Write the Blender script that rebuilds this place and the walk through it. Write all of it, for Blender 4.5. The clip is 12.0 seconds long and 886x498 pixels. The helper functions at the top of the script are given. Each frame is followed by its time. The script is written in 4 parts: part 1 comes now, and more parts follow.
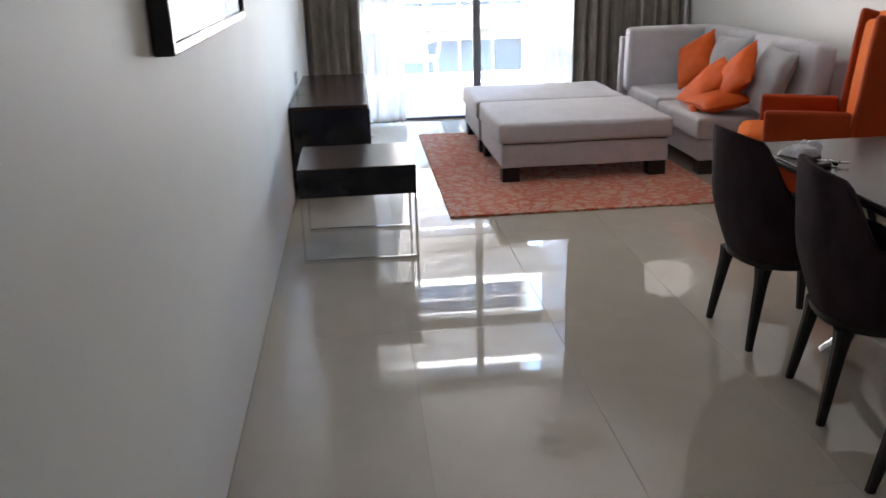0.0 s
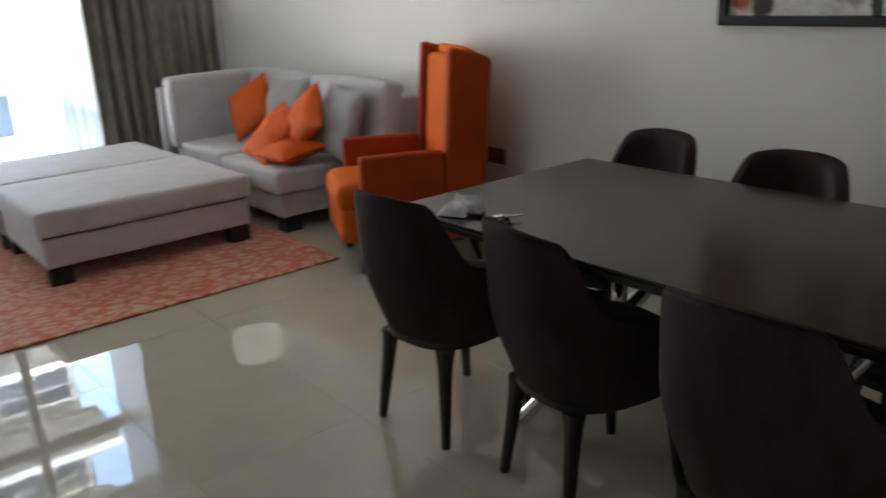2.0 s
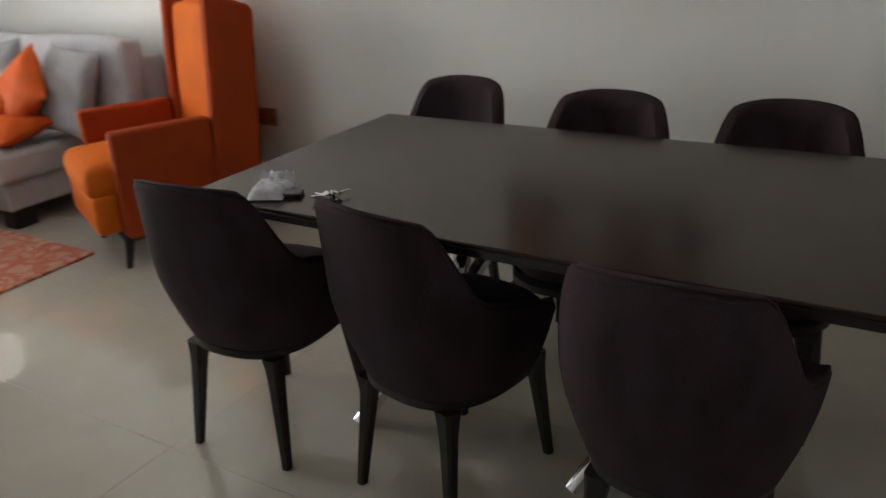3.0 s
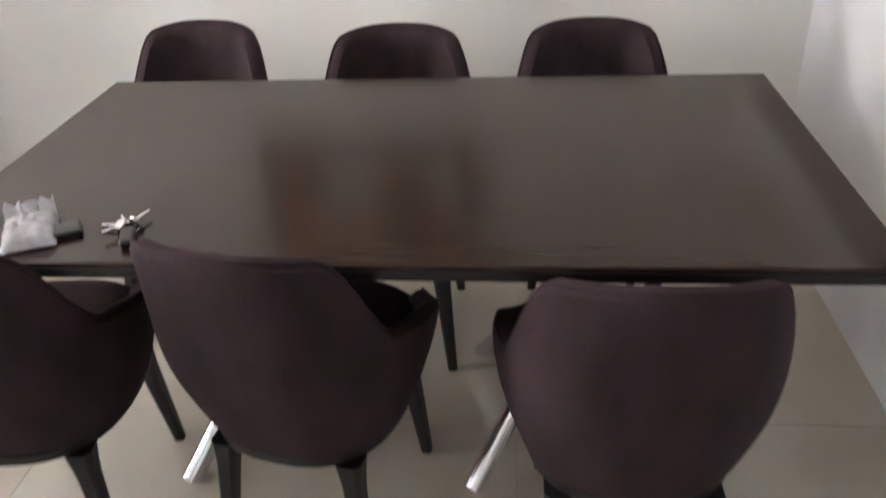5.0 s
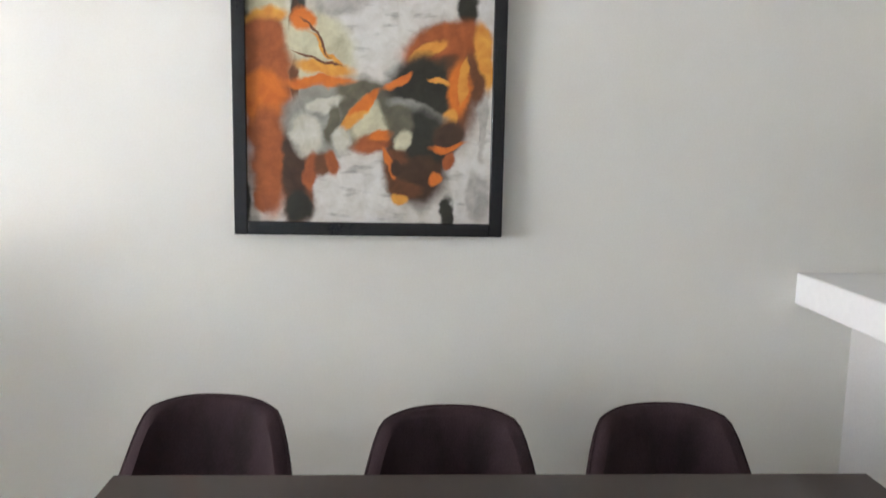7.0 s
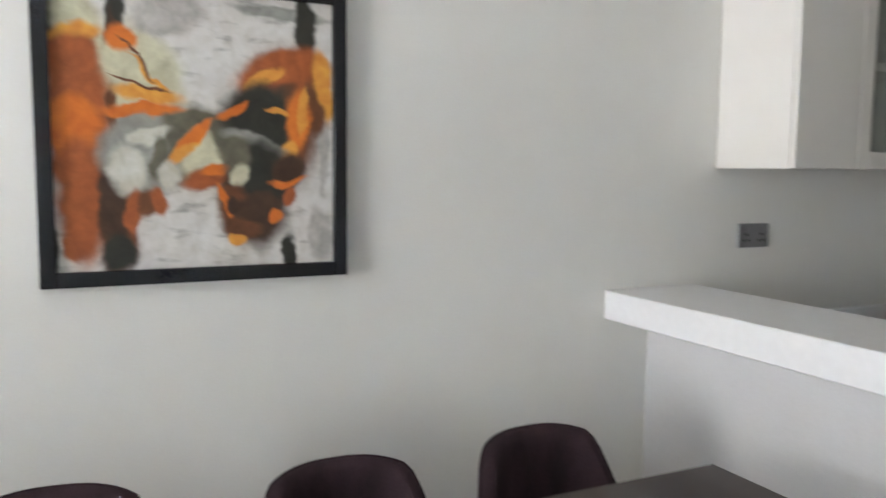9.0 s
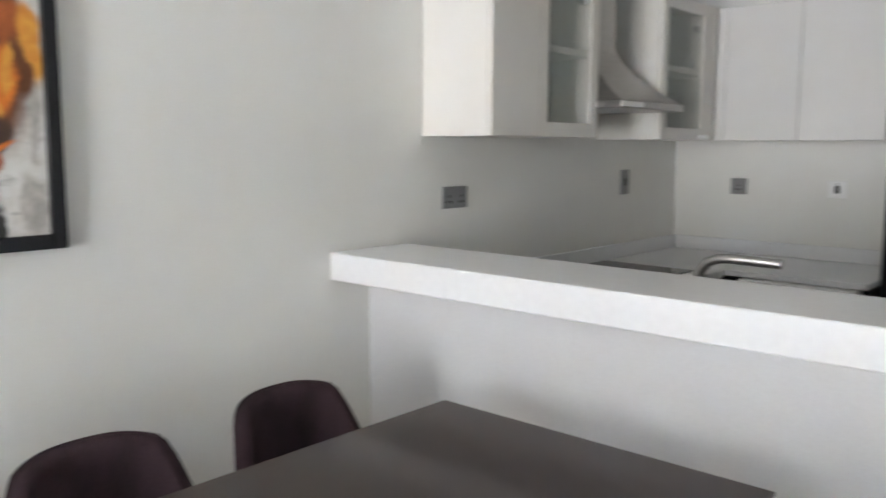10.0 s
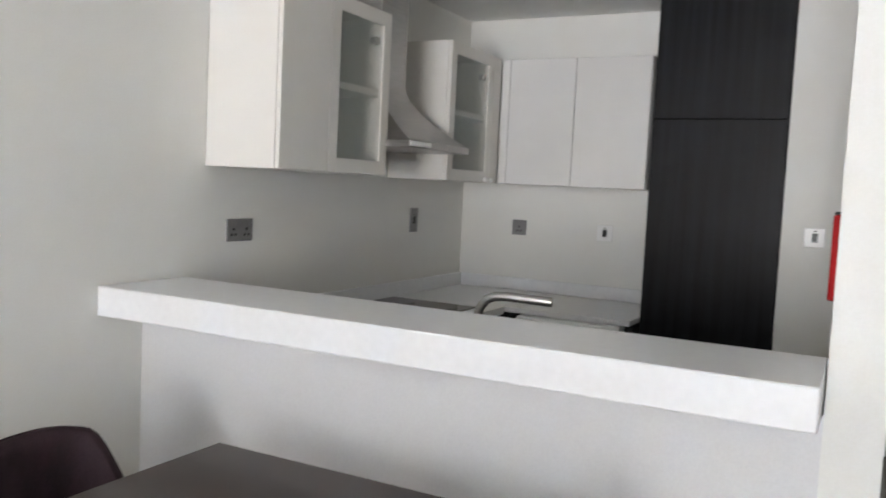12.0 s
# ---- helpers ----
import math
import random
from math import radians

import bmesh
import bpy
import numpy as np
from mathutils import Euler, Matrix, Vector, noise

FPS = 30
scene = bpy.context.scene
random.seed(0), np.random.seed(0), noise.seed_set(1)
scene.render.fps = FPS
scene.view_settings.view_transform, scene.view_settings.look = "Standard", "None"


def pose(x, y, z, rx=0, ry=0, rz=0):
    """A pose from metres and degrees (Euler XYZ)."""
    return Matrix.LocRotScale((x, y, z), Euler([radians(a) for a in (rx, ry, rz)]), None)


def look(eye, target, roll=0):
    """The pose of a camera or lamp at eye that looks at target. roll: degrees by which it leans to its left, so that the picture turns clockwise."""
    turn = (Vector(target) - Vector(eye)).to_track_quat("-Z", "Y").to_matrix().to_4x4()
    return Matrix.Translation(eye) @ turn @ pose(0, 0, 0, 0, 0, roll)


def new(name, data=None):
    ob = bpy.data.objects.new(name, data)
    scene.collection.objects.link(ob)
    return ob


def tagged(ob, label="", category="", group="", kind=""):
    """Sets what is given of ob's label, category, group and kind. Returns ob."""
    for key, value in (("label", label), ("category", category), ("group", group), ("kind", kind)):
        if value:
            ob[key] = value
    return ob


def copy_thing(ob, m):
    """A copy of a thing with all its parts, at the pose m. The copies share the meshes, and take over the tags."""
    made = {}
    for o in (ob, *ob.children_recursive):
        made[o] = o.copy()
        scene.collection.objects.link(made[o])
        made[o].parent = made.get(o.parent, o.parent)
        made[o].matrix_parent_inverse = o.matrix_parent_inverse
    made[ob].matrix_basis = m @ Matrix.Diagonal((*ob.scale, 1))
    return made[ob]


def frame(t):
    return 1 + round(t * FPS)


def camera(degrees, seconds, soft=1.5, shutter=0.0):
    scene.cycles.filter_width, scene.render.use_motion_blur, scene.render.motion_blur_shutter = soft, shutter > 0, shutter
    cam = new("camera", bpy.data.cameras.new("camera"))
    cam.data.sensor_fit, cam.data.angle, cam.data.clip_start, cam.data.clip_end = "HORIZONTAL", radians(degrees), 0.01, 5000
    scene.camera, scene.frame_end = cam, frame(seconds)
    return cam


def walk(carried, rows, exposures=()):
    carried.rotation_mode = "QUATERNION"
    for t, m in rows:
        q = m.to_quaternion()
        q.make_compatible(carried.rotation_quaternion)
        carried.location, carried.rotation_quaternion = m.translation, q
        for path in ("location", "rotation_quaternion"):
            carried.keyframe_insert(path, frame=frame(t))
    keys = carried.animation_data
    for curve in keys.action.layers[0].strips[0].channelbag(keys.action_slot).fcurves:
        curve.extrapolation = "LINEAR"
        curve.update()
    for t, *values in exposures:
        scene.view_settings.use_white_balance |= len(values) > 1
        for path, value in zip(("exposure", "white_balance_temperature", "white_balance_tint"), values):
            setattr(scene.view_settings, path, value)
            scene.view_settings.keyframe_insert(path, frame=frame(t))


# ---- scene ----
cam = camera(57.2, 12.0, shutter=0.5)
PATH = [
    (0, (0.533, -1.107, 1.453), (0.715, 0.767, 0.778), -1.6),
    (0.5, (0.548, -0.904, 1.44), (0.848, 0.965, 0.794), -2.2),
    (1, (0.56, -0.631, 1.433), (1.105, 1.188, 0.805), -2.8),
    (1.5, (0.490, -0.414, 1.419), (1.401, 1.260, 0.814), -1.7),
    (2, (0.536, -0.223, 1.421), (1.733, 1.254, 0.801), -2.6),
    (2.5, (0.620, -0.016, 1.396), (2.034, 1.220, 0.708), -3.5),
    (3, (0.638, 0.195, 1.395), (2.205, 1.175, 0.630), -3.1),
    (3.2, (0.661, 0.313, 1.387), (2.274, 1.179, 0.581), -2.4),
    (4.8, (0.852, 0.658, 1.431), (2.528, 0.923, 0.372), -3.5),
    (5, (0.885, 0.736, 1.441), (2.601, 0.924, 0.432), -2.8),
    (5.5, (0.979, 0.913, 1.405), (2.801, 0.970, 0.584), -0.9),
    (6, (1.069, 1.0, 1.461), (2.948, 1.05, 0.777), 0.1),
    (6.5, (1.145, 1.081, 1.503), (3.094, 1.107, 1.057), 0.9),
    (6.7, (1.169, 1.126, 1.518), (3.136, 1.117, 1.158), 0.8),
    (8.3, (1.335, 1.544, 1.507), (3.259, 1.022, 1.342), 1.6),
    (8.5, (1.33, 1.572, 1.504), (3.235, 0.985, 1.349), 1.2),
    (9, (1.404, 1.651, 1.511), (3.199, 0.791, 1.314), 0.5),
    (9.5, (1.399, 1.774, 1.51), (2.987, 0.586, 1.253), 0.7),
    (10, (1.436, 1.837, 1.477), (2.755, 0.354, 1.229), 0.3),
    (10.5, (1.451, 1.831, 1.472), (2.502, 0.141, 1.275), 1.2),
    (11, (1.386, 1.799, 1.488), (2.298, 0.026, 1.334), 1.6),
    (11.5, (1.419, 1.806, 1.499), (2.246, -0.011, 1.38), 2.4),
    (12, (1.419, 1.802, 1.479), (2.335, 0.03, 1.33), 2.8),
]
EXPOSURES = [(0, 4.78, 6600, 17), (1, 4.68, 6600, 13), (2, 4.58, 6600, 10),
             (2.5, 4.78, 6700, 8), (3.2, 5.05, 6750, 11), (4.8, 6.27, 6700, 15), (5.1, 6.42, 6700, 16), (5.5, 6.62, 6650, 15),
             (6, 6.46, 6600, 14), (6.5, 6.16, 6550, 13), (8.5, 5.69, 6400, 12), (9.5, 5.96, 6400, 12), (10.5, 5.94, 6400, 12),
             (11.5, 5.81, 6450, 13), (12, 5.91, 6450, 13)]
walk(cam, [(t, look(e, g, r)) for t, e, g, r in PATH], EXPOSURES)

# ---- light ----
world = bpy.data.worlds.new("world")
scene.world = world
world.use_nodes = True
wn = world.node_tree
sky = wn.nodes.new("ShaderNodeTexSky")
sky.sky_type = "NISHITA"
sky.sun_disc = False
sky.sun_elevation = radians(52)
sky.sun_rotation = radians(200)
wn.links.new(sky.outputs[0], wn.nodes["Background"].inputs[0])
wn.nodes["Background"].inputs[1].default_value = 0.15
sun = new("sun", bpy.data.lights.new("sun", "SUN"))
sun.data.energy, sun.data.angle, sun.data.color = 2.0, radians(0.5), (1.0, 0.95, 0.88)
sun.matrix_world = look((0, -12, 20), (4, 14, -9))
# sky and sunlit balcony light gathered in the opening of the balcony door, sent inwards and up to the ceiling
day = new("window_daylight", bpy.data.lights.new("window_daylight", "AREA"))
day.data.shape, day.data.size, day.data.size_y = "RECTANGLE", 1.7, 2.4
day.data.energy, day.data.color, day.data.spread = 1.7, (1.0, 0.98, 0.945), radians(92)
day.matrix_world = look((1.62, 6.53, 1.45), (3.3, 0, 3.9))

# ---- materials ----
def mat(name, color, rough=0.5, metal=0.0, vary=0.06, scale=6.0, grain=0.0, grain_scale=220.0,
        stretch=(1, 1, 1), second=None, spec=0.5, per_object=0.0, rough_vary=0.08, sheen=0.0, coat=0.0):
    """Surface with broad mottling, fine grain, bump and uneven gloss."""
    m = bpy.data.materials.new(name)
    m.use_nodes = True
    nt = m.node_tree
    n, l = nt.nodes, nt.links
    b = n["Principled BSDF"]
    tc = n.new("ShaderNodeTexCoord")
    mp = n.new("ShaderNodeMapping")
    mp.inputs["Scale"].default_value = stretch
    l.new(tc.outputs["Object"], mp.inputs[0])
    big = n.new("ShaderNodeTexNoise")
    big.inputs["Scale"].default_value, big.inputs["Detail"].default_value = scale, 5
    fine = n.new("ShaderNodeTexNoise")
    fine.inputs["Scale"].default_value, fine.inputs["Detail"].default_value = grain_scale, 3
    l.new(mp.outputs[0], big.inputs["Vector"])
    l.new(mp.outputs[0], fine.inputs["Vector"])
    ramp = n.new("ShaderNodeValToRGB")
    c2 = second or tuple(min(1, c * (1 + vary * 2)) for c in color)
    c1 = color if second else tuple(c * (1 - vary * 2) for c in color)
    ramp.color_ramp.elements[0].position, ramp.color_ramp.elements[1].position = 0.3, 0.7
    ramp.color_ramp.elements[0].color = (*c1, 1)
    ramp.color_ramp.elements[1].color = (*c2, 1)
    l.new(big.outputs[0], ramp.inputs[0])
    mix = n.new("ShaderNodeMixRGB")
    mix.blend_type = "OVERLAY"
    mix.inputs[0].default_value = min(0.6, 0.12 + grain)
    l.new(ramp.outputs[0], mix.inputs[1])
    l.new(fine.outputs[0], mix.inputs[2])
    out = mix.outputs[0]
    if per_object:
        oi = n.new("ShaderNodeObjectInfo")
        hsv = n.new("ShaderNodeHueSaturation")
        mr = n.new("ShaderNodeMapRange")
        mr.inputs["To Min"].default_value, mr.inputs["To Max"].default_value = 1 - per_object, 1 + per_object
        l.new(oi.outputs["Random"], mr.inputs[0])
        l.new(mr.outputs[0], hsv.inputs["Value"])
        l.new(out, hsv.inputs["Color"])
        out = hsv.outputs[0]
    l.new(out, b.inputs["Base Color"])
    rr = n.new("ShaderNodeMapRange")
    rr.inputs["To Min"].default_value = max(0.02, rough * (1 - rough_vary * 2))
    rr.inputs["To Max"].default_value = min(1, rough * (1 + rough_vary * 2))
    l.new(big.outputs[0], rr.inputs[0])
    l.new(rr.outputs[0], b.inputs["Roughness"])
    b.inputs["Metallic"].default_value = metal
    b.inputs["Specular IOR Level"].default_value = spec
    b.inputs["Sheen Weight"].default_value = sheen
    b.inputs["Coat Weight"].default_value = coat
    if grain:
        bump = n.new("ShaderNodeBump")
        bump.inputs["Strength"].default_value, bump.inputs["Distance"].default_value = min(1, grain * 1.5), 0.002
        l.new(fine.outputs[0], bump.inputs["Height"])
        l.new(bump.outputs[0], b.inputs["Normal"])
    return m


WALL = mat("wall_paint", (0.79, 0.782, 0.745), 0.6, vary=0.015, scale=1.5, grain=0.03, grain_scale=160)
WHITE = mat("white_paint", (0.80, 0.80, 0.79), 0.5, vary=0.01, scale=2, grain=0.05, grain_scale=150)
# white wall under the bar, its shade below the slab put into the colour
BAR_SHADED = mat("shaded_bar_paint", (0.69, 0.685, 0.69), 0.55, vary=0.012, scale=1.5, grain=0.03, grain_scale=160)
CEIL = mat("ceiling_paint", (0.84, 0.84, 0.82), 0.8, vary=0.01, scale=2, grain=0.05)
TILE = mat("polished_porcelain", (0.53, 0.485, 0.41), 0.014, vary=0.02, scale=5, per_object=0.02, grain=0.0, spec=0.62, rough_vary=0.2)
GROUT = mat("grout", (0.38, 0.35, 0.30), 0.8, grain=0.2)
FABRIC = mat("grey_linen", (0.52, 0.51, 0.535), 0.9, vary=0.04, scale=9, grain=0.35, grain_scale=420, sheen=0.3)
FABRIC_D = mat("grey_cushion_linen", (0.34, 0.34, 0.355), 0.9, vary=0.06, scale=9, grain=0.35, grain_scale=420, sheen=0.3)
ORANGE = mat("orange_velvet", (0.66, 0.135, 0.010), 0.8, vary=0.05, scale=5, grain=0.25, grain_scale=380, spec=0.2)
# rust cloth of the armchair shell, with shade away from the window darkening it further
RUST_SHADED = mat("shaded_rust_velvet", (0.36, 0.046, 0.008), 0.8, vary=0.06, scale=5, grain=0.25, grain_scale=380, spec=0.2)
ORANGE_P = mat("orange_cushion_cloth", (0.64, 0.10, 0.012), 0.75, vary=0.035, scale=12, grain=0.3, grain_scale=300, spec=0.25)
VELVET = mat("aubergine_velvet", (0.036, 0.022, 0.027), 0.85, vary=0.2, scale=9, stretch=(1, 1, 0.5), grain=0.3, grain_scale=350, spec=0.18)
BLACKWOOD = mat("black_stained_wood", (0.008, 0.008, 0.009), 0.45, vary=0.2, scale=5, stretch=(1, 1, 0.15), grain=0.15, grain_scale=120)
ESPRESSO = mat("espresso_veneer", (0.031, 0.018, 0.0145), 0.20, vary=0.045, scale=34, stretch=(1, 0.035, 1), grain=0.0, grain_scale=90, spec=0.25, rough_vary=0.02)
NAVY = mat("dark_lacquer", (0.012, 0.013, 0.02), 0.25, vary=0.12, scale=4, grain=0.06)
CHROME = mat("chrome", (0.75, 0.75, 0.76), 0.10, 1.0, vary=0.02, scale=10)
STEEL = mat("brushed_steel", (0.42, 0.41, 0.40), 0.32, 1.0, vary=0.05, scale=12, stretch=(1, 1, 12), grain=0.1)
ALU = mat("grey_window_frame", (0.20, 0.21, 0.23), 0.45, 0.3, vary=0.06)
GLOSS = mat("white_gloss_lacquer", (0.77, 0.755, 0.735), 0.05, vary=0.01, scale=3, spec=0.35)
CREAM = mat("cream_cabinet_paint", (0.74, 0.715, 0.67), 0.35, vary=0.012, scale=3, grain=0.04)
QUARTZ = mat("white_quartz", (0.80, 0.80, 0.805), 0.3, vary=0.012, scale=40, grain=0.04, grain_scale=500, spec=0.35)
DARKWOOD = mat("charcoal_veneer", (0.0062, 0.0070, 0.0088), 0.42, vary=0.4, scale=22, stretch=(1, 1, 0.04), grain=0.14, grain_scale=60, spec=0.16)
CURTAIN = mat("taupe_curtain", (0.21, 0.187, 0.155), 0.85, vary=0.08, scale=10, grain=0.3, grain_scale=350, sheen=0.2)
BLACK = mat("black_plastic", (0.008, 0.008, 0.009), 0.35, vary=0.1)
PLASTIC = mat("white_plastic", (0.86, 0.86, 0.85), 0.3, vary=0.01)
RED = mat("red_enamel", (0.42, 0.012, 0.014), 0.6, vary=0.05, spec=0.15)
HOB = mat("black_hob_glass", (0.012, 0.012, 0.013), 0.12, vary=0.1, spec=0.2)
SLATE = mat("slate_door_paint", (0.007, 0.0085, 0.012), 0.5, vary=0.05)
PLATE = mat("satin_grey_plate", (0.26, 0.26, 0.265), 0.42, 0.35, vary=0.04, scale=12)
DSTEEL = mat("dark_brushed_steel", (0.24, 0.235, 0.23), 0.35, 1.0, vary=0.05, scale=12, grain=0.1)
FACADE = mat("white_facade", (0.50, 0.50, 0.49), 0.8, vary=0.04, scale=0.6, grain=0.05, grain_scale=20)
FACADE_G = mat("blue_facade_glass", (0.055, 0.075, 0.11), 0.08, vary=0.3, scale=0.3, per_object=0.35, spec=0.25)
FACADE_S = mat("grey_facade_panel", (0.22, 0.225, 0.23), 0.6, vary=0.06, scale=0.6)
ASPHALT = mat("asphalt", (0.07, 0.07, 0.07), 0.9, vary=0.15, scale=0.3, grain=0.2, grain_scale=20)
POUCH = mat("silver_plastic_film", (0.48, 0.48, 0.52), 0.25, 0.3, vary=0.15, scale=30)
PICTURE_GLASS_FRAME = mat("black_frame_lacquer", (0.010, 0.011, 0.015), 0.25, vary=0.1, grain=0.05)


def glass(name, tint=(1, 1, 1), rough=0.0, alpha=0.12):
    m = bpy.data.materials.new(name)
    m.use_nodes = True
    n, l = m.node_tree.nodes, m.node_tree.links
    n.remove(n["Principled BSDF"])
    tr = n.new("ShaderNodeBsdfTransparent")
    tr.inputs[0].default_value = (*tint, 1)
    gl = n.new("ShaderNodeBsdfGlossy")
    gl.inputs["Roughness"].default_value = rough
    fr = n.new("ShaderNodeFresnel")
    fr.inputs[0].default_value = 1.45
    mx = n.new("ShaderNodeMixShader")
    l.new(fr.outputs[0], mx.inputs[0])
    l.new(tr.outputs[0], mx.inputs[1])
    l.new(gl.outputs[0], mx.inputs[2])
    l.new(mx.outputs[0], n["Material Output"].inputs[0])
    return m


GLASS = glass("clear_glass", (0.96, 0.98, 0.97))


def frosted(name, color):
    m = mat(name, color, 0.25, vary=0.03, scale=6)
    n, l = m.node_tree.nodes, m.node_tree.links
    tr = n.new("ShaderNodeBsdfTransparent")
    mx = n.new("ShaderNodeMixShader")
    mx.inputs[0].default_value = 0.22
    l.new(tr.outputs[0], mx.inputs[1])
    l.new(n["Principled BSDF"].outputs[0], mx.inputs[2])
    l.new(mx.outputs[0], n["Material Output"].inputs[0])
    return m


SHADE = mat("white_shade_fabric", (0.80, 0.79, 0.76), 0.8, vary=0.01, grain=0.2, grain_scale=300)
shade_nodes = SHADE.node_tree.nodes
# slight emission added so the unlit lamp's shade shows bright in the floor reflection
shade_nodes["Principled BSDF"].inputs["Emission Color"].default_value = (1.0, 0.97, 0.92, 1)
shade_nodes["Principled BSDF"].inputs["Emission Strength"].default_value = 0.06
shade_light = shade_nodes.new("ShaderNodeBsdfTranslucent")
shade_light.inputs[0].default_value = (0.85, 0.84, 0.81, 1)
shade_mix = shade_nodes.new("ShaderNodeMixShader")
shade_mix.inputs[0].default_value = 0.5
SHADE.node_tree.links.new(shade_nodes["Principled BSDF"].outputs[0], shade_mix.inputs[1])
SHADE.node_tree.links.new(shade_light.outputs[0], shade_mix.inputs[2])
SHADE.node_tree.links.new(shade_mix.outputs[0], shade_nodes["Material Output"].inputs[0])
GREENGLASS = frosted("frosted_cabinet_glass", (0.52, 0.57, 0.53))


def sheer_material():
    m = bpy.data.materials.new("sheer_voile")
    m.use_nodes = True
    n, l = m.node_tree.nodes, m.node_tree.links
    n.remove(n["Principled BSDF"])
    tr = n.new("ShaderNodeBsdfTransparent")
    df = n.new("ShaderNodeBsdfDiffuse")
    df.inputs[0].default_value = (0.85, 0.84, 0.80, 1)
    tl = n.new("ShaderNodeBsdfTranslucent")
    tl.inputs[0].default_value = (0.85, 0.84, 0.80, 1)
    a = n.new("ShaderNodeMixShader")
    a.inputs[0].default_value = 0.6
    l.new(df.outputs[0], a.inputs[1])
    l.new(tl.outputs[0], a.inputs[2])
    wv = n.new("ShaderNodeTexWave")
    wv.inputs["Scale"].default_value = 60
    mr = n.new("ShaderNodeMapRange")
    mr.inputs["To Min"].default_value, mr.inputs["To Max"].default_value = 0.55, 0.76
    l.new(wv.outputs[1], mr.inputs[0])
    mx = n.new("ShaderNodeMixShader")
    l.new(mr.outputs[0], mx.inputs[0])
    l.new(tr.outputs[0], mx.inputs[1])
    l.new(a.outputs[0], mx.inputs[2])
    l.new(mx.outputs[0], n["Material Output"].inputs[0])
    return m


SHEER = sheer_material()


def rug_material():
    m = bpy.data.materials.new("orange_patterned_pile")
    m.use_nodes = True
    n, l = m.node_tree.nodes, m.node_tree.links
    b = n["Principled BSDF"]
    b.inputs["Roughness"].default_value = 0.95
    b.inputs["Sheen Weight"].default_value = 0.3
    tc = n.new("ShaderNodeTexCoord")
    ns = n.new("ShaderNodeTexNoise")
    ns.inputs["Scale"].default_value, ns.inputs["Detail"].default_value = 7, 3
    l.new(tc.outputs["Object"], ns.inputs["Vector"])
    add = n.new("ShaderNodeMixRGB")
    add.blend_type, add.inputs[0].default_value = "LINEAR_LIGHT", 0.10
    l.new(tc.outputs["Object"], add.inputs[1])
    l.new(ns.outputs["Color"], add.inputs[2])
    vo = n.new("ShaderNodeTexVoronoi")
    vo.feature, vo.inputs["Scale"].default_value = "DISTANCE_TO_EDGE", 11
    mp = n.new("ShaderNodeMapping")
    mp.inputs["Scale"].default_value = (1.0, 1.5, 1.0)
    mp.inputs["Rotation"].default_value = (0, 0, 0.5)
    l.new(add.outputs[0], mp.inputs[0])
    l.new(mp.outputs[0], vo.inputs["Vector"])
    rp = n.new("ShaderNodeValToRGB")
    e = rp.color_ramp.elements
    e[0].position, e[0].color = 0.075, (0.58, 0.105, 0.032, 1)
    e[1].position, e[1].color = 0.15, (0.62, 0.40, 0.29, 1)
    l.new(vo.outputs["Distance"], rp.inputs[0])
    big = n.new("ShaderNodeTexNoise")
    big.inputs["Scale"].default_value = 2.2
    l.new(tc.outputs["Object"], big.inputs["Vector"])
    br = n.new("ShaderNodeValToRGB")
    br.color_ramp.elements[0].position, br.color_ramp.elements[1].position = 0.40, 0.62
    l.new(big.outputs[0], br.inputs[0])
    mx = n.new("ShaderNodeMixRGB")
    mx.inputs[1].default_value = (0.60, 0.15, 0.07, 1)
    l.new(br.outputs[0], mx.inputs[0])
    l.new(rp.outputs[0], mx.inputs[2])
    mm = n.new("ShaderNodeMath")
    mm.operation, mm.inputs[1].default_value = "MULTIPLY_ADD", 0.35
    mm.inputs[2].default_value = 0.62
    l.new(br.outputs[0], mm.inputs[0])
    l.new(mm.outputs[0], mx.inputs[0])
    l.new(mx.outputs[0], b.inputs["Base Color"])
    fn = n.new("ShaderNodeTexNoise")
    fn.inputs["Scale"].default_value = 260
    l.new(tc.outputs["Object"], fn.inputs["Vector"])
    bp = n.new("ShaderNodeBump")
    bp.inputs["Strength"].default_value, bp.inputs["Distance"].default_value = 0.8, 0.004
    l.new(fn.outputs[0], bp.inputs["Height"])
    bp2 = n.new("ShaderNodeBump")
    bp2.inputs["Strength"].default_value, bp2.inputs["Distance"].default_value = 0.6, 0.006
    l.new(rp.outputs[0], bp2.inputs["Height"])
    l.new(bp.outputs[0], bp2.inputs["Normal"])
    l.new(bp2.outputs[0], b.inputs["Normal"])
    return m


RUG = rug_material()


